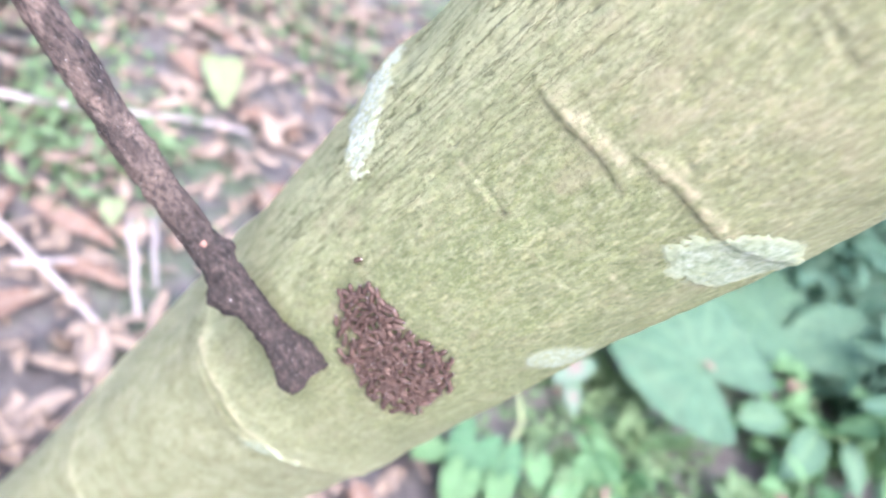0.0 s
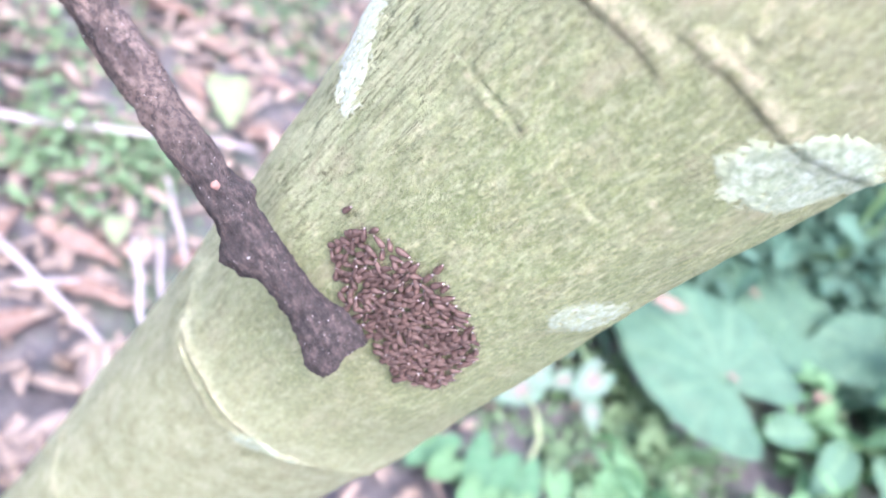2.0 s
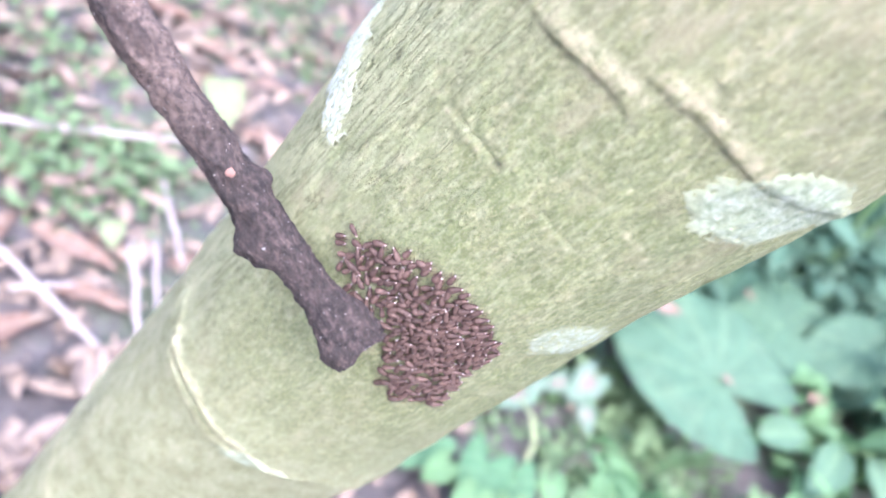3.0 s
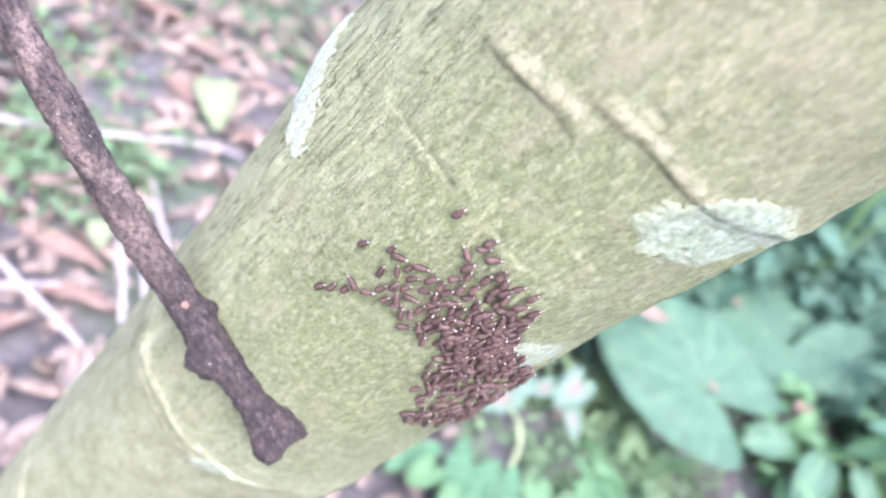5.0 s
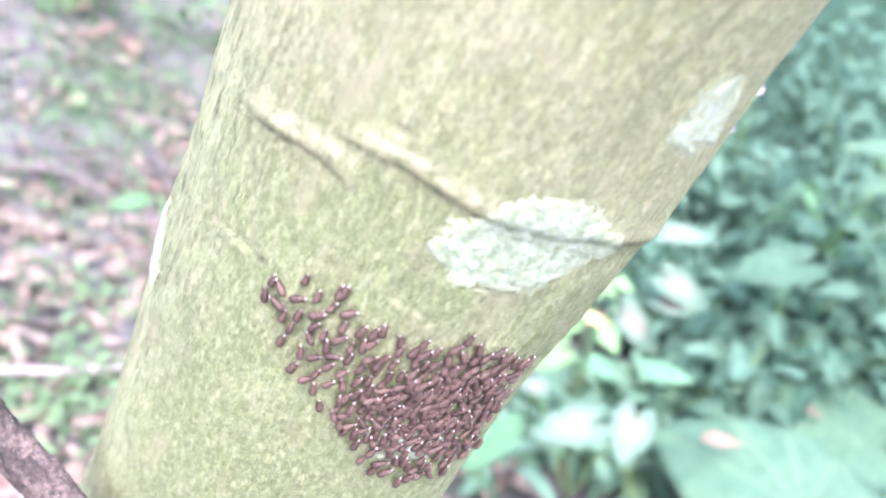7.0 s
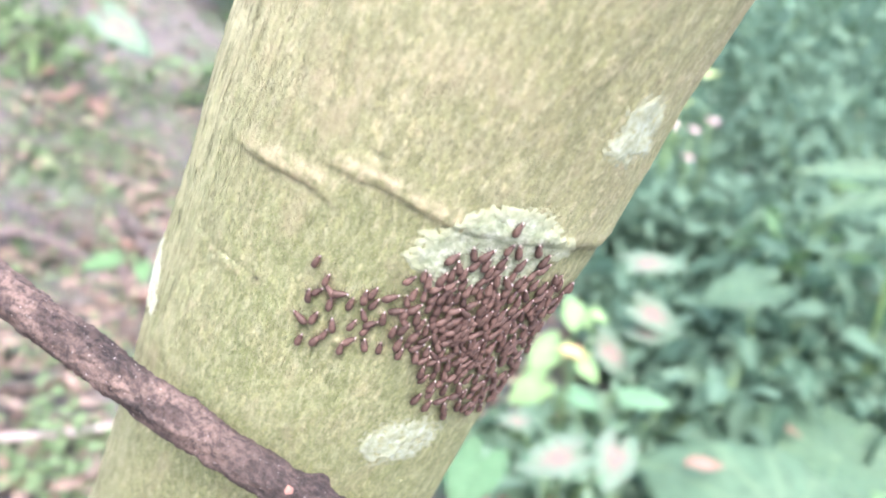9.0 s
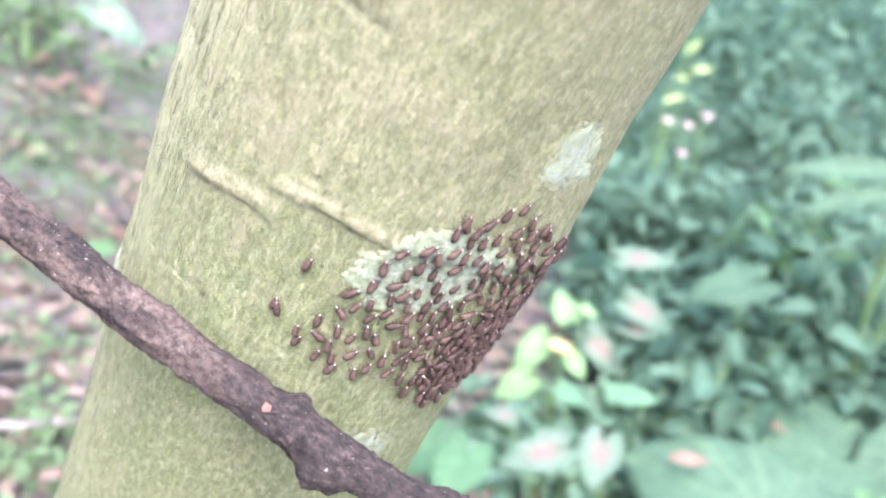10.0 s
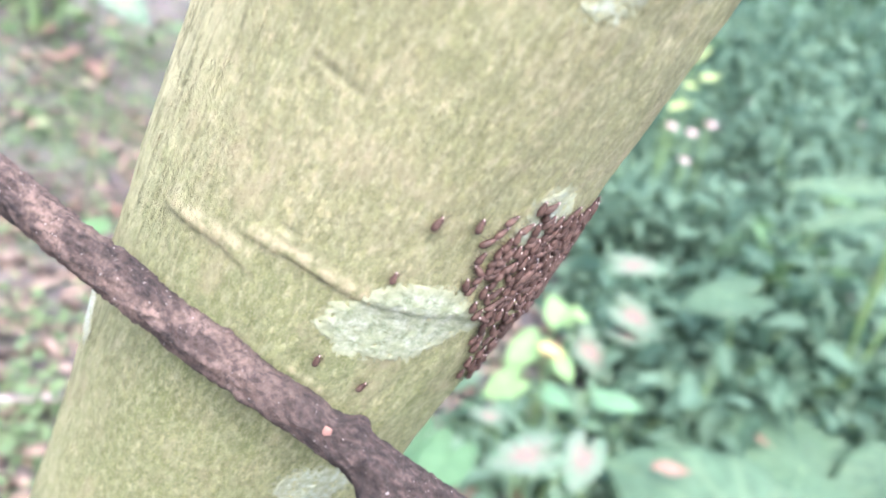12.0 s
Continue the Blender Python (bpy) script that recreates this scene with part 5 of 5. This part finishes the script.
def build_fallen_leaves():
    v, f, vein, mid = heart(0.145, 0.66, lobe=0.55, sinus=0.52, cup=0.3, wave=0.12, seed=3)
    thing("fallen_heart_leaf", "pale yellow-green fallen leaf lying on the litter", "leaf", mesh_of("fallen_heart_leaf", v, f, PALE_LEAF, vein=vein, heart=mid), facing((-0.965, 2.01, 0.08), (-0.84, 1.87, 0.05), (0.2, -0.4, 1)), group="fallen leaves")
    v, f, vein, mid = heart(0.055, 0.8, lobe=0.6, sinus=0.6, cup=0.3, wave=0.12, seed=8)
    thing("fallen_heart_leaf", "small whitish round fallen leaf", "leaf", mesh_of("fallen_heart_leaf", v, f, PALE_LEAF, vein=vein, heart=mid), facing((-0.78, 1.26, 0.06), (-0.73, 1.20, 0.05), (0.1, -0.3, 1)), group="fallen leaves")
    dead_leaf((0.548, 1.868, 0.366), (0.668, 1.918, 0.384), 0.34, "dry tan leaf fallen on the elephant ear", up=(0, -0.3, 1))
    dead_leaf((0.92, 2.40, 0.31), (0.99, 2.385, 0.31), 0.6, "curled orange-brown dead leaf caught in the shrubs")
    dead_leaf((0.60, 2.66, 0.66), (0.70, 2.60, 0.62), 0.5, "pinkish dry leaf hanging in the shrubs")
    dead_leaf((0.85, 1.832, 0.312), (0.895, 1.83, 0.315), 0.5, "pinkish dry flake on the leaf stalk")
    dead_leaf((0.81, 1.75, 0.12), (0.85, 1.75, 0.12), 0.7, "small orange-brown fallen leaf")
    dead_leaf((1.246, 2.122, 0.23), (1.35, 2.22, 0.23), 0.35, "dry brown fallen leaf")
    dead_leaf((1.20, 1.62, 0.20), (1.28, 1.60, 0.20), 0.6, "dry pinkish leaf in light green shrubs")
    dead_leaf((0.13, 0.98, 0.06), (0.22, 0.90, 0.05), 0.55, "pale pinkish dead leaf on the ground")
    for p in ((0.475, 3.983, 1.022), (0.49, 3.962, 0.876), (0.548, 3.984, 1.088), (0.366, 3.991, 1.02)):
        bud(p)
    for x, y, w, length, width, label in [(-0.98, 2.24, 40, 0.16, 0.42, "orange-tan curled dead leaf on soil"), (-0.84, 1.95, 20, 0.24, 0.3, "long brown dead leaf on the litter"), (-0.72, 1.98, 70, 0.15, 0.4, "tan dead leaf on the litter"), (-0.92, 1.14, 12, 0.24, 0.25, "long pinkish-brown dead leaf"),
                                          (-0.76, 1.05, 20, 0.18, 0.3, "pinkish-brown dead leaf on the litter"), (-0.63, 1.30, 60, 0.13, 0.4, "orange curled dead leaf"), (-0.95, 0.95, 100, 0.22, 0.35, "tan folded dead leaf on soil"), (-0.78, 0.80, 70, 0.2, 0.35, "brown dead leaf on the litter"),
                                          (-1.55, 2.3, 30, 0.26, 0.3, "pinkish-brown dead leaf on the litter"), (-1.28, 2.28, 10, 0.24, 0.3, "pale tan dead leaf on the litter"), (-1.2, 2.05, -20, 0.2, 0.35, "brown dead leaf on the litter"), (-1.5, 2.9, 20, 0.28, 0.3, "tan dead leaf on the litter"), (-1.18, 1.18, 50, 0.14, 0.45, "orange-brown dead leaf on the litter"), (-0.55, 1.62, 80, 0.18, 0.4, "brown dead leaf on the litter"), (-1.05, 2.62, 30, 0.2, 0.4, "orange dead leaf on the litter")]:
        ground_leaf(x, y, w, length, width, label)
    for x, y, w, length, width, label, mat in [(-2.77, 2.95, 40, 0.09, 0.8, "small whitish fallen leaf on the bank", PALE_LEAF), (-2.63, 2.99, -40, 0.16, 0.45, "whitish fallen leaf on the bank", PALE_LEAF), (-2.56, 3.07, 20, 0.09, 0.9, "small whitish round leaf on the bank", PALE_LEAF), (-3.1, 3.46, 10, 0.16, 0.6, "pinkish dead leaf on the bank", DEAD_ONE),
                                               (-2.84, 3.28, 150, 0.15, 0.5, "pale pinkish fallen leaf on the bank", DEAD_ONE), (-3.08, 3.77, -70, 0.28, 0.35, "pinkish-brown dead leaf on the bank", DEAD_ONE), (-2.95, 3.72, -40, 0.30, 0.45, "yellow-brown dead leaf on the bank", DEAD_ONE), (-3.32, 3.8, -60, 0.26, 0.3, "long pinkish dead leaf on the bank", DEAD_ONE),
                                               (-2.58, 3.57, 30, 0.10, 0.8, "small whitish leaf on the bank", PALE_LEAF), (-2.48, 3.6, 80, 0.08, 0.8, "small whitish leaf on the bank", PALE_LEAF), (-2.29, 3.37, 10, 0.14, 0.5, "orange-brown dead leaf on the bank", DEAD_ONE), (-2.0, 2.72, 0, 0.16, 0.5, "pinkish dead leaf at the foot of the bank", DEAD_ONE)]:
        ground_leaf(x, y, w, length, width, label, mat)


build_fallen_leaves()


def twig(a, b, radius, label, mat, lift=0.01, wobble=0.02, seed=0.0):
    a, b = on_ground(*a, 0.02 + radius), on_ground(*b, 0.02 + radius)
    mid = a.lerp(b, 0.5)
    pts = [p - mid for p in bow(a, b, lift, 10, wobble, seed)]
    v, f = tube(pts, [radius * (1 - 0.03 * i) for i in range(11)], 9, 0.12, seed)
    thing("twig", label, "stick", mesh_of("twig", v, f, mat), Matrix.Translation(mid), group="fallen twigs")


def build_twigs():
    white = "bleached whitish dead twig lying on the leaf litter"
    twig((-0.96, 1.05), (-0.50, 0.965), 0.011, white, PALE_STICK, 0.01, 0.01, 1)
    twig((-0.75, 1.30), (-0.52, 1.05), 0.011, white, PALE_STICK, 0.01, 0.01, 2)
    twig((-0.71, 1.35), (-0.55, 1.16), 0.008, white, PALE_STICK, 0.01, 0.01, 3)
    twig((-0.88, 1.58), (-0.60, 1.33), 0.009, white, PALE_STICK, 0.01, 0.02, 4)
    twig((-1.50, 1.16), (-0.75, 1.86), 0.013, "long pinkish dry twig across the forest floor", PALE_STICK, 0.01, 0.03, 5)
    twig((-0.82, 0.98), (-0.68, 1.14), 0.007, white, PALE_STICK, 0.01, 0.01, 6)
    twig((-2.4, 2.1), (-1.7, 2.5), 0.015, "dark brown fallen twig on the ground", BROWN_STICK, 0.05, 0.05, 7)
    twig((-2.2, 3.0), (-1.5, 2.4), 0.012, "dark brown fallen twig on the ground", BROWN_STICK, 0.06, 0.05, 8)
    twig((-1.6, 2.9), (-2.3, 2.2), 0.010, "dark brown fallen twig on the ground", BROWN_STICK, 0.1, 0.05, 9)
    twig((0.50, 1.30), (0.66, 1.62), 0.008, "dark brown twig among seedlings", BROWN_STICK, 0.02, 0.02, 10)
    for k, (p, q) in enumerate((((-2.35, 2.5), (-1.9, 2.62)), ((-2.1, 2.35), (-2.25, 2.95)), ((-2.9, 3.2), (-2.2, 3.6)), ((-3.1, 3.9), (-2.4, 3.4)), ((-1.75, 2.05), (-1.45, 2.6)), ((-2.0, 3.1), (-1.3, 3.3)))):
        twig(p, q, 0.007, "dark brown fallen twig on the ground", BROWN_STICK, 0.08, 0.08, 20 + k)
    for k, (p, q) in enumerate((((-2.55, 2.65), (-1.85, 2.35)), ((-2.25, 2.15), (-1.95, 2.85)), ((-2.45, 3.25), (-2.9, 2.7)))):
        twig(p, q, 0.006 + 0.001 * k, "thin brown dead twig across the litter", BROWN_STICK, 0.04, 0.06, 40 + k)
    a = on_ground(0.44, 1.28)
    stem = thing("curved_stem", "pale yellow-green curved bare stem", "plant", m=Matrix.Translation(a))
    v, f = tube([(0, 0, -0.01), (0.005, 0.05, 0.06), (0.0, 0.11, 0.11), (-0.04, 0.16, 0.14), (-0.09, 0.19, 0.14)], [0.0065, 0.006, 0.0055, 0.005, 0.003], 8)
    part("stem", mesh_of("stem", v, f, plain_material("pale_stem", (0.20, 0.22, 0.10), (0.29, 0.30, 0.15), 60)), stem)


build_twigs()


# What moves: the stick and the insects.
STICK = [
    (0, pose(-0.0237, 0.2436, 1.1952, -41.8, -30.9, -179.3)),
    (0.2, pose(-0.0248, 0.2434, 1.2011, -47.7, -37.9, -170.4)),
    (0.5, pose(-0.0174, 0.2381, 1.1934, -44.3, -33.0, -177.9)),
    (1, pose(-0.0091, 0.2380, 1.1894, -44.5, -33.9, -178.5)),
    (1.5, pose(-0.0069, 0.2373, 1.2103, -45.7, -33.1, -177.7)),
    (2, pose(-0.0041, 0.2329, 1.2205, -46.9, -34.0, -177.3)),
    (2.5, pose(-0.0028, 0.2319, 1.2443, -49.6, -35.0, -176.0)),
    (2.7, pose(-0.0023, 0.2298, 1.2503, -50.0, -35.2, -175.8)),
    (4.3, pose(0.0286, 0.2457, 1.2101, -43.1, -28.5, 175.3)),
    (4.5, pose(0.0243, 0.2185, 1.2058, -38.5, -29.0, 174.9)),
    (5, pose(0.0056, 0.2492, 1.1612, -37.9, -32.8, 177.0)),
    (5.5, pose(0.0319, 0.2466, 1.2101, -41.9, -29.8, 176.0)),
    (6, pose(0.0385, 0.2441, 1.2310, -42.9, -28.7, 174.9)),
    (6.3, pose(0.0571, 0.2371, 1.2157, -39.5, -26.7, 178.4)),
    (6.5, pose(0.0551, 0.2199, 1.1908, -30.8, -21.2, 171.1)),
    (6.7, pose(0.0572, 0.2269, 1.1454, -28.6, -23.0, 174.6)),
    (7, pose(0.0500, 0.2329, 1.1478, -30.8, -28.2, 179.0)),
    (7.2, pose(0.0505, 0.2336, 1.1415, -33.3, -30.2, 179.5)),
    (8.8, pose(0.1345, 0.2323, 1.2763, -52.9, -21.4, -176.7)),
    (9, pose(0.1268, 0.2373, 1.2425, -47.3, -19.5, -175.8)),
    (9.5, pose(0.1253, 0.2299, 1.2645, -48.7, -23.5, -177.9)),
    (10, pose(0.1366, 0.2297, 1.2925, -50.2, -20.9, -177.1)),
    (10.5, pose(0.1288, 0.2327, 1.2500, -42.9, -22.7, -178.2)),
    (11, pose(0.1359, 0.2323, 1.2657, -44.4, -21.5, -178.1)),
    (11.5, pose(0.1560, 0.2367, 1.2932, -48.3, -17.7, -176.8)),
    (12, pose(0.1697, 0.2391, 1.3152, -51.1, -17.5, -176.3)),
]


def motions():
    walk(dead_stick, STICK)
    for bug, track in zip(swarm, TRACKS):
        walk(bug, [(t, insect_pose(arc, s, heading)) for t, arc, s, heading in track])


motions()
